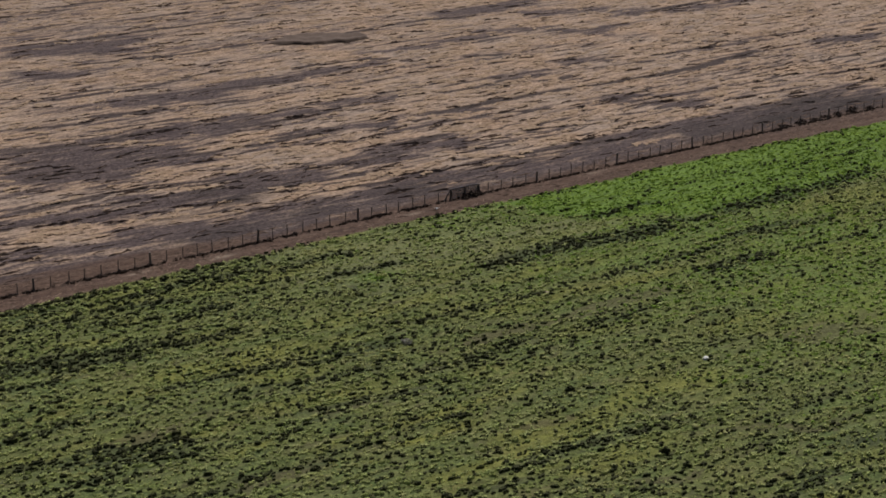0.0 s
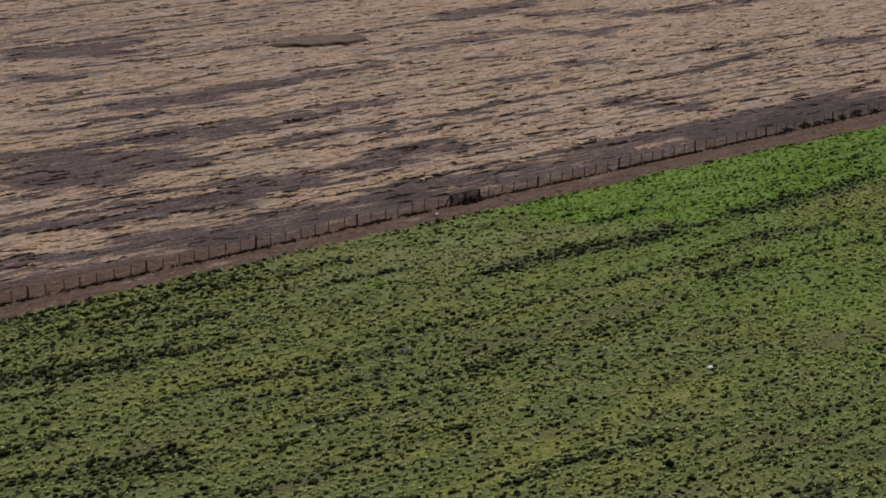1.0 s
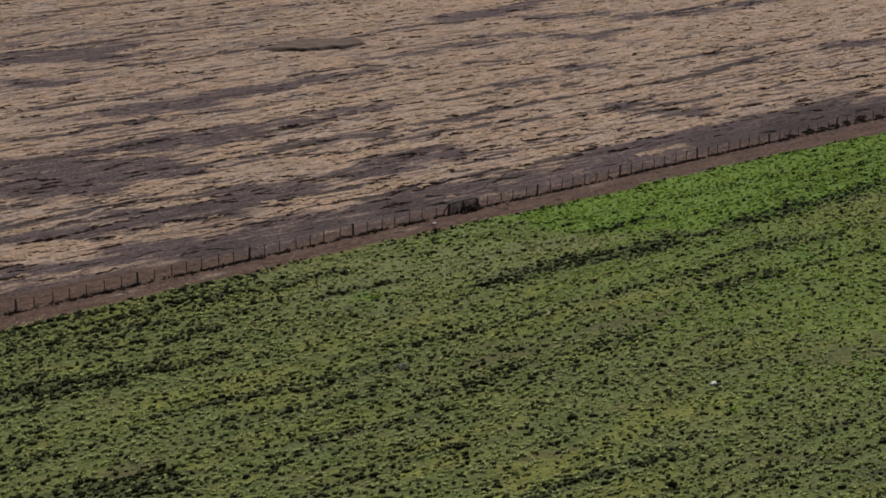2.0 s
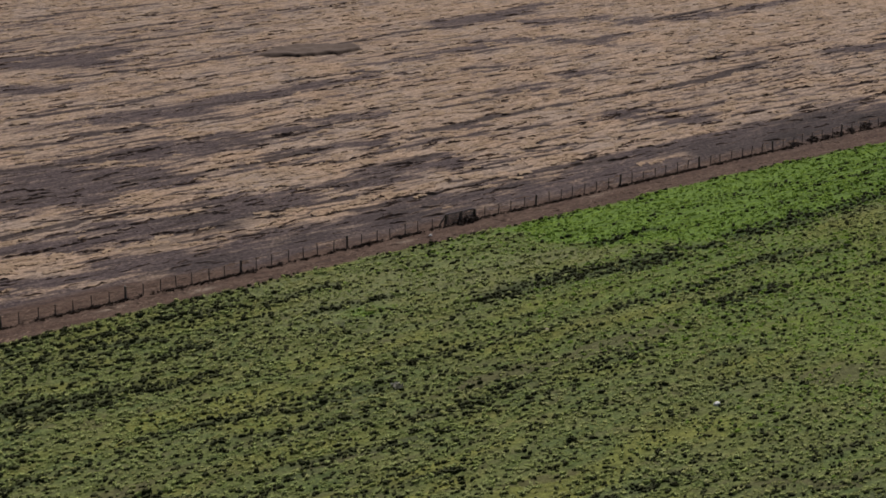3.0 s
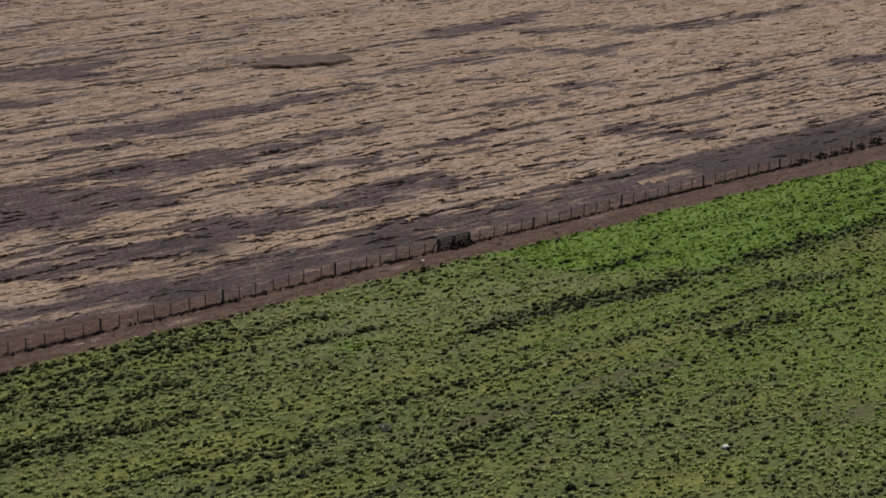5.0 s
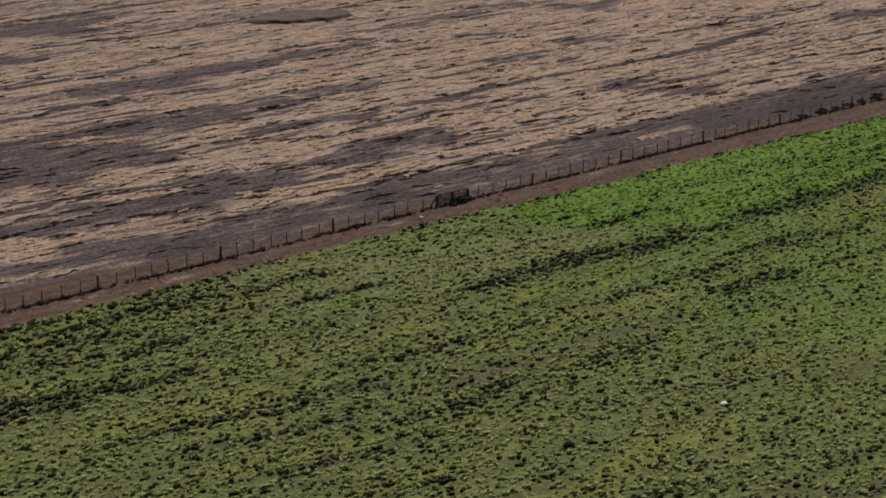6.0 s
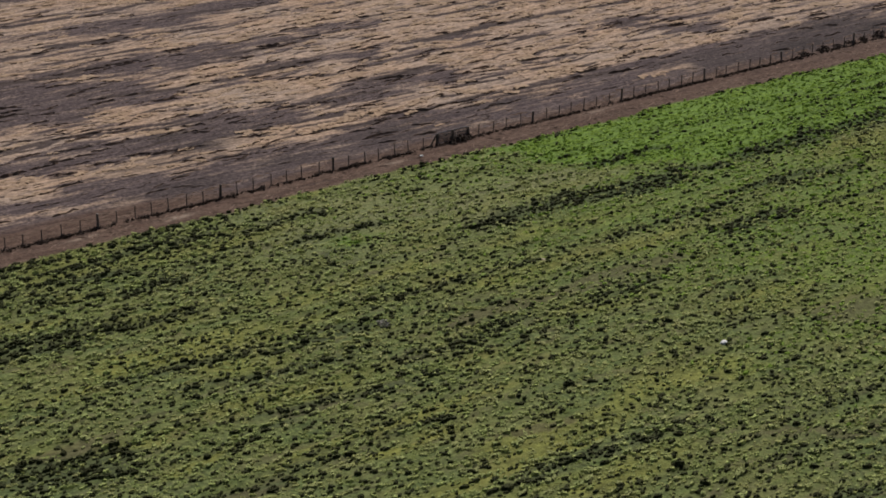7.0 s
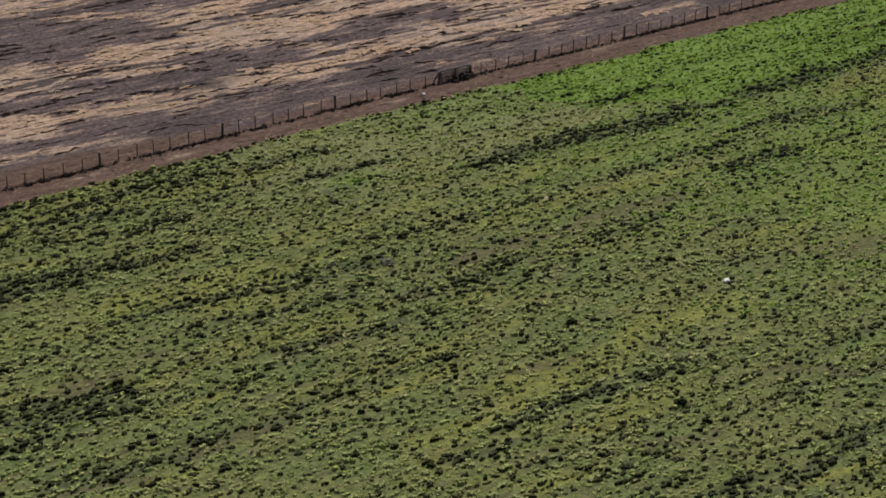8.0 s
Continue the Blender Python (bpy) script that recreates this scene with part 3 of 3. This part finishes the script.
def ridge(long, wide, tall, seed, pieces=3):
    """A short wavy ridge of clods and matted stubble along x, open below."""
    r = np.random.RandomState(seed)
    xs = np.linspace(-0.5, 0.5, pieces + 1) * long
    mid = np.cumsum(r.normal(0, 0.10, pieces + 1)) * long * 0.35
    top = tall * (0.35 + 0.75 * r.rand(pieces + 1))
    top[0] = top[-1] = 0.02
    pts = []
    for k in range(pieces):
        a, b = xs[k], xs[k + 1]
        crest = [np.array([a, mid[k], top[k]]), np.array([b, mid[k + 1], top[k + 1]])]
        for side in (-1, 1):
            foot = [np.array([b, mid[k + 1] + side * wide * 0.5, -0.05]), np.array([a, mid[k] + side * wide * 0.5, -0.05])]
            quad = [crest[0], crest[1], foot[0], foot[1]]
            pts += quad if side < 0 else quad[::-1]
    return np.array(pts)


def sheaf(count, long, wide, tall, seed):
    """A low swath of lying straw: flat blades strewn along x over a shallow heap."""
    r = np.random.RandomState(seed)
    pts = []
    for k in range(count):
        a = r.normal(0, 0.5)
        u = np.array([math.cos(a), math.sin(a), r.normal(0, 0.10)]) * long * (0.25 + 0.3 * r.rand())
        v = np.array([-math.sin(a), math.cos(a), 0]) * wide * (0.3 + 0.5 * r.rand())
        x, y = r.uniform(-0.5, 0.5) * long, r.normal(0, 0.3) * wide
        z = tall * (0.2 + 0.8 * max(0, 1 - (2 * x / long) ** 2) * math.exp(-(y / wide) ** 2 * 3)) * (0.4 + 0.8 * r.rand())
        droop = np.array([0, 0, -0.3 * tall])
        m = np.array([x, y, z])
        pts += [m - u * 0.5 - v + droop, m + u * 0.5 - v + droop, m + u * 0.5 + v * 0.4, m - u * 0.5 + v * 0.4]
    return np.array(pts)


def scatter(name, shapes, x, y, size, turn, mat, rng, flat=None):
    """One mesh of many copies of the given shapes, standing on the ground."""
    verts = []
    pick = rng.randint(0, len(shapes), len(x))
    s, n = to_sn(x, y)
    z = height(x, y) * ramp(np.minimum.reduce([s - S0, S1 - s, n - N0, N1 - n]), 0, 6)
    flat = np.ones(len(x)) if flat is None else flat
    for k, shape in enumerate(shapes):
        w = pick == k
        if not w.any():
            continue
        c, s = np.cos(turn[w])[:, None], np.sin(turn[w])[:, None]
        px, py, pz = shape[:, 0][None], shape[:, 1][None], shape[:, 2][None]
        g, f = size[w][:, None], flat[w][:, None]
        verts.append(np.stack([(px * c - py * s) * g + x[w][:, None], (px * s + py * c) * g + y[w][:, None], pz * g * f + z[w][:, None]], -1).reshape(-1, 3))
    verts = np.concatenate(verts)
    return new(name, quads(name, verts, np.arange(len(verts)).reshape(-1, 4), mat))


def strewn(rng, count, n_low, n_high):
    """Random places on the stretch that the fields show, between two distances from the fence."""
    y = np.sqrt(rng.uniform(100.0 ** 2, 338.0 ** 2, count))
    x = rng.uniform(-1, 1, count) * (0.245 * y + 7)
    s, n = to_sn(x, y)
    keep = (n > n_low) & (n < n_high)
    return x[keep], y[keep]


def sown(rng, along, across):
    """Places on the pasture in loose rows, one to a cell of the given size."""
    ks, kn = np.meshgrid(np.arange(30, 262, along), np.arange(-110, -2.0, across))
    s, n = ks.ravel() + rng.uniform(-0.5, 0.5, ks.size) * along, kn.ravel() + rng.uniform(-0.38, 0.38, ks.size) * across
    n = n + 1.6 * fbm(s / 45, n / 9, 33)
    x, y = to_xy(s, n)
    keep = (y > 100) & (y < 338) & (abs(x) < 0.245 * y + 7) & (n < green_edge(s) + 0.2)
    return x[keep], y[keep]


def build_pasture():
    rng = np.random.RandomState(11)
    x, y = strewn(rng, 230000, -200, -2.5)
    s, n = to_sn(x, y)
    fresh = lush(x, y)
    bare = np.maximum(np.maximum(blotches(x, y, BARE), blotches(x, y, DARK)), strips(s, n, WORN, 2.0, 2.0))
    dense = (0.2 + 0.8 * ramp(fbm(s / 4.0, n / 0.6, 61), 0.42, 0.60)) * (1 - 0.6 * rows_of(s, n)) * (1 - 0.85 * bare) * (0.45 + 0.7 * crest(s, n))
    keep = (n < green_edge(s)) & (rng.rand(len(x)) < dense)
    x, y, fresh = x[keep], y[keep], fresh[keep]
    is_fresh = rng.rand(len(x)) < fresh
    shapes = [tuft(6, 0.5, 0.36, 0.75, 0.75, k) for k in range(6)]
    for name, w, mat, label in (("pasture_grass", ~is_fresh, GRASS, "short olive green pasture grass in uneven tufts"),
                                ("fresh_grass", is_fresh, FRESH, "fresh bright green grass beside the fence")):
        k = int(w.sum())
        tagged(scatter(name, shapes, x[w], y[w], rng.uniform(0.12, 0.27, k), rng.uniform(0, 6.3, k), mat, rng), label, "grass", kind="stuff")
    # leafy clumps, low and pale, in the grass
    shapes = [clump(200 + j) for j in range(10)]
    x, y = strewn(rng, 80000, -200, -2.5)
    s, n = to_sn(x, y)
    p = (0.22 + 0.78 * ramp(fbm(s / 5.0, n / 0.8, 63), 0.36, 0.58)) * (1 - 0.8 * np.maximum(blotches(x, y, BARE), blotches(x, y, DARK)))
    p = p * (0.3 + 0.95 * crest(s, n)) * (1 - 0.7 * rows_of(s, n)) * (0.55 + 0.45 * ramp(fbm(s / 9, n / 5, 69), 0.38, 0.58))
    keep = (n < green_edge(s)) & (rng.rand(len(x)) < p)
    x, y = x[keep], y[keep]
    fx, fy = rng.uniform(-75, 75, 4000), rng.uniform(-35, 101, 4000)
    x, y = np.concatenate([x, fx]), np.concatenate([y, fy])
    is_fresh = rng.rand(len(x)) < lush(x, y)
    for name, w, mat, label in (("pasture_clumps", ~is_fresh, CLUMP, "ankle-high leafy green clumps all over the pasture"),
                                ("fresh_clumps", is_fresh, FRESH_CLUMP, "bright green leafy clumps beside the fence")):
        k = int(w.sum())
        size = (0.10 + 0.13 * rng.rand(k) ** 1.5) * (0.8 if mat is FRESH_CLUMP else 1.0)
        tagged(scatter(name, shapes, x[w], y[w], size, ROW + rng.normal(0, 0.6, k), mat, rng), label, "grass", kind="stuff")
    # tussocks in loose rows: dark weeds where the rows are thick, green and shade-dark ones between
    x, y = sown(rng, 0.40, 0.47)
    s, n = to_sn(x, y)
    weedy, fresh = rows_of(s, n), lush(x, y)
    weedy = np.maximum(weedy, 0.7 * ramp(n - green_edge(s), -1.6, -0.3) * ramp(fbm(s / 3, n / 2, 67), 0.40, 0.55))
    worn = np.maximum(np.maximum(blotches(x, y, BARE), strips(s, n, WORN, 2.0, 2.0)), 0)
    p = (0.48 + 0.36 * ramp(fbm(s / 2.5, n / 1.2, 65), 0.36, 0.60) + 0.5 * weedy) * (1 - 0.45 * worn) * (1 - 0.35 * fresh * (1 - weedy)) * (1 - 0.5 * smooth(s, n) * (1 - weedy)) * (0.5 + 0.8 * crest(s, n))
    p = np.maximum(p, 0.9 * blotches(x, y, DARK))
    keep = rng.rand(len(x)) < p
    x, y, weedy, fresh = x[keep], y[keep], weedy[keep], fresh[keep]
    # outside the weed rows, dark tussocks paint in the shade among the grass
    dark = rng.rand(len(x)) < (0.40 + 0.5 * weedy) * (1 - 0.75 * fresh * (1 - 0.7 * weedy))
    bright = ~dark & (rng.rand(len(x)) < fresh)
    shapes = [tussock(400 + j) for j in range(12)]
    for name, w, mat, label in (("shade_dark_weeds", dark, SHADE_WEED, "dark green leafy weeds and shade-dark clumps standing in loose rows"),
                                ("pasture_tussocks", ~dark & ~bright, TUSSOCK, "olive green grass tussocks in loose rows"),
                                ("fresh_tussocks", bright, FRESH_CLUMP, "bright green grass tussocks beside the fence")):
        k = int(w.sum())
        size = ((0.14 if mat is SHADE_WEED else 0.12) + 0.19 * rng.rand(k) ** 1.8) * (1.0 + 0.25 * weedy[w])
        tagged(scatter(name, shapes, x[w], y[w], size, ROW + rng.normal(-0.1, 0.45, k), mat, rng, rng.uniform(0.55, 1.1, k)), label, "weeds" if mat is SHADE_WEED else "grass", kind="stuff")


build_pasture()


def build_stubble():
    rng = np.random.RandomState(23)
    x, y = strewn(rng, 150000, 4.0, 400)
    s, n = to_sn(x, y)
    cover = straw_cover(x, y)
    p = np.maximum(cover ** 2.5, 0.004) * (0.15 + 0.85 * ramp(fbm(s / 3.5, n / 0.8, 71), 0.42, 0.62)) * 0.28
    keep = rng.rand(len(x)) < p
    xs, ys = x[keep], y[keep]
    k = len(xs)
    shapes = [sheaf(9, 1.6, 0.34, 0.16, 40 + j) for j in range(8)]
    tagged(scatter("straw_swaths", shapes, xs, ys, rng.uniform(0.5, 1.25, k), ROW + rng.normal(0, 0.25, k), STRAW, rng), "pale straw lying in broken rows on the stubble", "straw", kind="stuff")
    # dark wavy ridges, each with its shadow
    x, y = strewn(rng, 60000, 3.2, 400)
    s, n = to_sn(x, y)
    cover = straw_cover(x, y)
    p = (0.15 + 0.10 * (1 - cover)) * (0.35 + 0.9 * ramp(fbm(s / 7, n / 1.5, 75, 2), 0.42, 0.66)) * (0.6 + 1.0 * (1 - ramp(n, 15, 55))) * (0.45 + 0.55 * ramp(n, 4, 11))
    keep = rng.rand(len(x)) < p
    xs, ys = x[keep], y[keep]
    k = len(xs)
    shapes = [ridge(2.0, 0.14, 0.15, 60 + j, 6) for j in range(12)]
    tagged(scatter("weathered_stubble", shapes, xs, ys, 0.3 + 1.2 * rng.rand(k) ** 3, ROW + rng.normal(-0.03, 0.16, k), TRASH, rng), "dark weathered stubble and clods between the straw", "stubble", kind="stuff")


build_stubble()


def build_fence_weeds():
    rng = np.random.RandomState(31)
    s = rng.uniform(60, 215, 4200)
    n = rng.normal(-0.2, 0.16, len(s)) + 0.25 * (fbm(s / 3, s * 0, 81) - 0.5)
    keep = rng.rand(len(s)) < 0.15 + 0.85 * ramp(fbm(s / 1.6, s * 0 + 4, 83), 0.35, 0.6)
    s, n = s[keep], n[keep]
    x, y = to_xy(s, n)
    shapes = [tuft(7, 0.5, 0.6, 0.4, 0.5, 90 + k) for k in range(5)]
    k = len(x)
    tagged(scatter("fence_line_weeds", shapes, x, y, rng.uniform(0.12, 0.27, k), rng.uniform(0, 6.3, k), DEAD, rng), "dead brown weeds along the foot of the fence", "weeds", kind="stuff")


build_fence_weeds()


def build_clods():
    rng = np.random.RandomState(37)
    s, n = rng.uniform(55, 215, 5200), rng.uniform(-3.4, 3.0, 5200)
    keep = rng.rand(len(s)) < 0.15 + 0.6 * ramp(fbm(s / 5, n / 0.8, 87), 0.45, 0.65)
    x, y = to_xy(s[keep], n[keep])
    k = len(x)
    shapes = [ridge(1.2, 0.35, 0.14, 180 + j) for j in range(6)]
    tagged(scatter("earth_clods", shapes, x, y, rng.uniform(0.25, 0.9, k), ROW + rng.normal(0, 0.4, k), TRASH, rng), "brown clods and hoof ridges on the trodden earth", "clods", kind="stuff")


build_clods()


# ======================================================= fence and gate
def log_post(tall, radius, seed, sides=8):
    """A rough round post with a weathered, slanting top."""
    r = random.Random(seed)
    bm = bmesh.new()
    rings = []
    for k, z in enumerate((-0.25, 0.0, tall * 0.35, tall * 0.7, tall - 0.03, tall)):
        wob = (r.uniform(-1, 1) * radius * 0.15, r.uniform(-1, 1) * radius * 0.15)
        size = radius * (1.1, 1.08, 1.0, 0.97, 0.94, 0.78)[k]
        rings.append([bm.verts.new((math.cos(a) * size * r.uniform(0.9, 1.1) + wob[0], math.sin(a) * size * r.uniform(0.9, 1.1) + wob[1],
                                    z + (0.02 * math.cos(a) if k > 3 else 0))) for a in (2 * math.pi * j / sides for j in range(sides))])
    for lo, hi in zip(rings, rings[1:]):
        for j in range(sides):
            bm.faces.new((lo[j], lo[(j + 1) % sides], hi[(j + 1) % sides], hi[j]))
    bm.faces.new(rings[-1])
    bm.faces.new(rings[0][::-1])
    return bm


def box(bm, centre, size, turn=None, bevel=0.008):
    m = Matrix.Translation(centre) @ (turn or Matrix()) @ Matrix.Diagonal((*size, 1))
    made = bmesh.ops.create_cube(bm, size=1.0, matrix=m)["verts"]
    edges = list({e for v in made for e in v.link_edges})
    bmesh.ops.bevel(bm, geom=edges, offset=bevel, segments=1, affect="EDGES")


SPAN, DROPS = 11.75, 6
GATE_S, GATE_LONG = 119.3, 3.75


def build_fence():
    fence = thing("wire_fence", "long wire fence on weathered wooden posts and thin droppers", "fence", at=(*to_xy(0, 0), 0), turn=39.0)
    r = random.Random(5)
    posts = [(GATE_S - SPAN * k) for k in range(5, 0, -1)] + [GATE_S] + [GATE_S + SPAN * k for k in range(1, 8)]
    thick = [log_post(1.25, 0.105, k) for k in range(3)]
    thin = [log_post(1.12, 0.048, 10 + k, 6) for k in range(3)]
    meshes = {}
    for name, bms in (("post", thick), ("dropper", thin)):
        for k, bm in enumerate(bms):
            me = bpy.data.meshes.new(name)
            bm.to_mesh(me)
            bm.free()
            me.materials.append(POST_WOOD)
            meshes[name, k] = me

    def stand(name, s):
        ob = new(name, meshes[name, r.randrange(3)])
        ob.parent = fence
        ob.matrix_local = pose(s, r.uniform(-0.05, 0.05), 0, r.uniform(-3, 3), r.uniform(-3, 3), r.uniform(0, 360)) @ Matrix.Diagonal((1, 1, r.uniform(0.9, 1.06), 1))

    for s in posts:
        stand("post", s)
        for j in range(1, DROPS + 1):
            d = s + SPAN * j / (DROPS + 1)
            if s == GATE_S and j <= 2:
                continue
            stand("dropper", d + r.uniform(-0.12, 0.12))
    stand("post", GATE_S + GATE_LONG / 2)
    stand("post", GATE_S + GATE_LONG)
    bm = log_post(1.35, 0.07, 40, 6)
    bmesh.ops.transform(bm, matrix=pose(GATE_S - 0.85, 0.0, 0.0, 0, 38, 0), verts=bm.verts)
    part("brace", bm, POST_WOOD, fence, "slanting wooden brace")
    for z in (0.22, 0.44, 0.66, 0.86, 1.04):
        for s0, s1 in ((posts[0], GATE_S), (GATE_S + GATE_LONG, posts[-1] + SPAN)):
            bm = bmesh.new()
            rings = []
            count = max(2, int((s1 - s0) / 6) + 1)
            for k in range(count):
                s = s0 + (s1 - s0) * k / (count - 1)
                rings.append([bm.verts.new((s, 0.13 + 0.006 * math.cos(a), z + 0.006 * math.sin(a))) for a in (0, 2.094, 4.189)])
            for lo, hi in zip(rings, rings[1:]):
                for j in range(3):
                    bm.faces.new((lo[j], hi[j], hi[(j + 1) % 3], lo[(j + 1) % 3]))
            part("wire", bm, WIRE, fence)


def build_gate():
    """A double gate of steel tube filled with close bars, its leaves meeting at a stop post."""
    gate = thing("field_gate", "closed dark steel farm gate with close bars between fence posts", "gate", at=(*to_xy(GATE_S, 0), 0), turn=39.0)
    half = GATE_LONG / 2
    for a, b in ((0.16, half - 0.12), (half + 0.12, GATE_LONG - 0.16)):
        for z in (0.16, 1.16):
            bm = bmesh.new()
            box(bm, ((a + b) / 2, 0, z), (b - a, 0.06, 0.06))
            part("rail", bm, GATE_STEEL, gate)
        for x in (a + 0.03, b - 0.03):
            bm = bmesh.new()
            box(bm, (x, 0, 0.66), (0.06, 0.055, 1.06))
            part("upright", bm, GATE_STEEL, gate)
        for k in range(1, 11):
            bm = bmesh.new()
            box(bm, (a + (b - a) * k / 11, 0.003, 0.66), (0.075, 0.03, 0.95), bevel=0.006)
            part("bar", bm, GATE_STEEL, gate)
        for z in (0.5, 0.84):
            bm = bmesh.new()
            box(bm, ((a + b) / 2, -0.035, z), (b - a - 0.06, 0.03, 0.05), bevel=0.006)
            part("cross_rail", bm, GATE_STEEL, gate)


build_fence()
build_gate()


# ======================================================= single things
def leaf_dome(name, x, y, wide, tall, mat, label, leaves, seed, category="weed", group=""):
    """A single bush: a dome of many small leaves on a few stems."""
    r = np.random.RandomState(seed)
    pts = []
    for k in range(leaves):
        a, e = r.uniform(0, 6.283), r.uniform(0.02, 1.0)
        d = wide * 0.5 * math.sqrt(1 - e * e * 0.8) * (0.35 + 0.65 * r.rand())
        c = np.array([math.cos(a) * d, math.sin(a) * d, tall * e * (0.5 + 0.6 * r.rand())])
        size = (0.05 + 0.06 * r.rand()) * (1 + tall)
        u = r.normal(size=3)
        u /= np.linalg.norm(u)
        v = np.cross(u, r.normal(size=3))
        v /= np.linalg.norm(v)
        pts += [c - u * size - v * size * 0.5, c + u * size - v * size * 0.4, c + u * size * 0.8 + v * size * 0.4, c - u * size * 0.8 + v * size * 0.5]
    for k in range(5):
        a = 6.283 * k / 5
        q = np.array([math.cos(a), math.sin(a), 0]) * wide * 0.2
        side = np.array([-math.sin(a), math.cos(a), 0]) * 0.02
        pts += [-side - [0, 0, 0.08], side - [0, 0, 0.08], q + [0, 0, tall * 0.8] + side * 0.4, q + [0, 0, tall * 0.8] - side * 0.4]
    ob = new(name, quads(name, np.array(pts), np.arange(len(pts)).reshape(-1, 4), mat))
    ob.location = (x, y, float(height(np.array(x), np.array(y))))
    tagged(ob, label, category, group)


# leafy domes stand in for three low dark lumps of unknown kind
for k, (x, y, wide, tall) in enumerate([(-1.8, 151.2, 0.8, 0.34), (9.8, 136.3, 0.85, 0.36), (15.7, 124.6, 0.7, 0.3)]):
    leaf_dome("leaf_dome", x, y, wide, tall, SHADE_WEED, "low dark leafy lump in the pasture", 130, 100 + k, group="dark bushes in the pasture")
leaf_dome("dry_weed", -2.8, 146.3, 1.3, 0.35, PALE, "pale dried weed clump lying in the pasture", 90, 120)
for k, (ds, n, wide, tall) in enumerate([(2.7, -0.3, 1.3, 0.6), (1.7, -0.35, 1.0, 0.4), (3.5, -0.2, 0.9, 0.45)]):
    x, y = to_xy(GATE_S + ds, n)
    leaf_dome("dead_bush", x, y, wide, tall, DEAD, "dark dead weed bush against the farm gate", 150, 130 + k, group="bushes by the gate")
for k in range(10):
    r = random.Random(300 + k)
    x, y = to_xy(168.5 + 2.0 * k + r.uniform(-0.5, 0.5), -0.3 + 0.12 * k + r.uniform(-0.5, 0.7))
    leaf_dome("dead_bush", x, y, r.uniform(1.0, 1.9), r.uniform(0.15, 0.34), DEAD, "dark dead bush grown through the wire fence", 110, 150 + k, group="bushes along the fence")


def stone(name, x, y, size, label, mat, seed):
    r = random.Random(seed)
    bm = bmesh.new()
    bmesh.ops.create_icosphere(bm, subdivisions=2, radius=0.5)
    for v in bm.verts:
        v.co *= r.uniform(0.86, 1.12)
        v.co.x, v.co.y, v.co.z = v.co.x * size[0], v.co.y * size[1], max(v.co.z * size[2], -0.2 * size[2])
    me = bpy.data.meshes.new(name)
    bm.to_mesh(me)
    bm.free()
    me.materials.append(mat)
    ob = new(name, me)
    ob.location = (x, y, float(height(np.array(x), np.array(y))) + 0.15 * size[2])
    ob.rotation_euler[2] = r.uniform(0, 6)
    tagged(ob, label, "stone")


stone("white_stone", 21.0, 143.2, (0.65, 0.4, 0.38), "bright white stone lying in the pasture", STONE, 1)
stone("pale_stone", 9.2, 159.1, (0.5, 0.35, 0.2), "pale grey stone lying in the pasture", CRUST, 2)
x, y = to_xy(116.2, -1.6)
stone("pale_stone", x, y, (0.35, 0.3, 0.2), "small pale stone on the trodden earth", STONE, 3)


def build_mound():
    """A long low heap of brown earth lying on the stubble."""
    bm = bmesh.new()
    nx, ny = 60, 40
    grid = []
    for i in range(nx + 1):
        row = []
        for j in range(ny + 1):
            u, v = 2 * i / nx - 1, 2 * j / ny - 1
            x, y = u * 7.6, v * 3.4 + 0.9 * u
            d = max(0.0, 1 - abs(u) ** 2.0 - abs(v + 0.25 * u * u) ** 2.2 + 0.22 * noise.noise((x * 0.6, y * 0.6, 9.1)) - 0.06)
            z = 0.5 * min(1.0, d * 6.0) * (0.8 + 0.4 * noise.noise((x * 0.5, y * 0.5, 1.7))) + 0.06 * noise.noise((x, y, 4.0)) * min(1, d * 4) - 0.14 * (d < 0.02)
            row.append(bm.verts.new((x, y, z)))
        grid.append(row)
    for i in range(nx):
        for j in range(ny):
            bm.faces.new((grid[i][j], grid[i + 1][j], grid[i + 1][j + 1], grid[i][j + 1])).smooth = True
    me = bpy.data.meshes.new("earth_mound")
    bm.to_mesh(me)
    bm.free()
    me.materials.append(EARTH)
    ob = new("earth_mound", me)
    ob.location, ob.rotation_euler[2] = (-17.8, 271.6, 0.02), radians(14)
    tagged(ob, "long low mound of bare brown earth on the stubble", "mound")


build_mound()
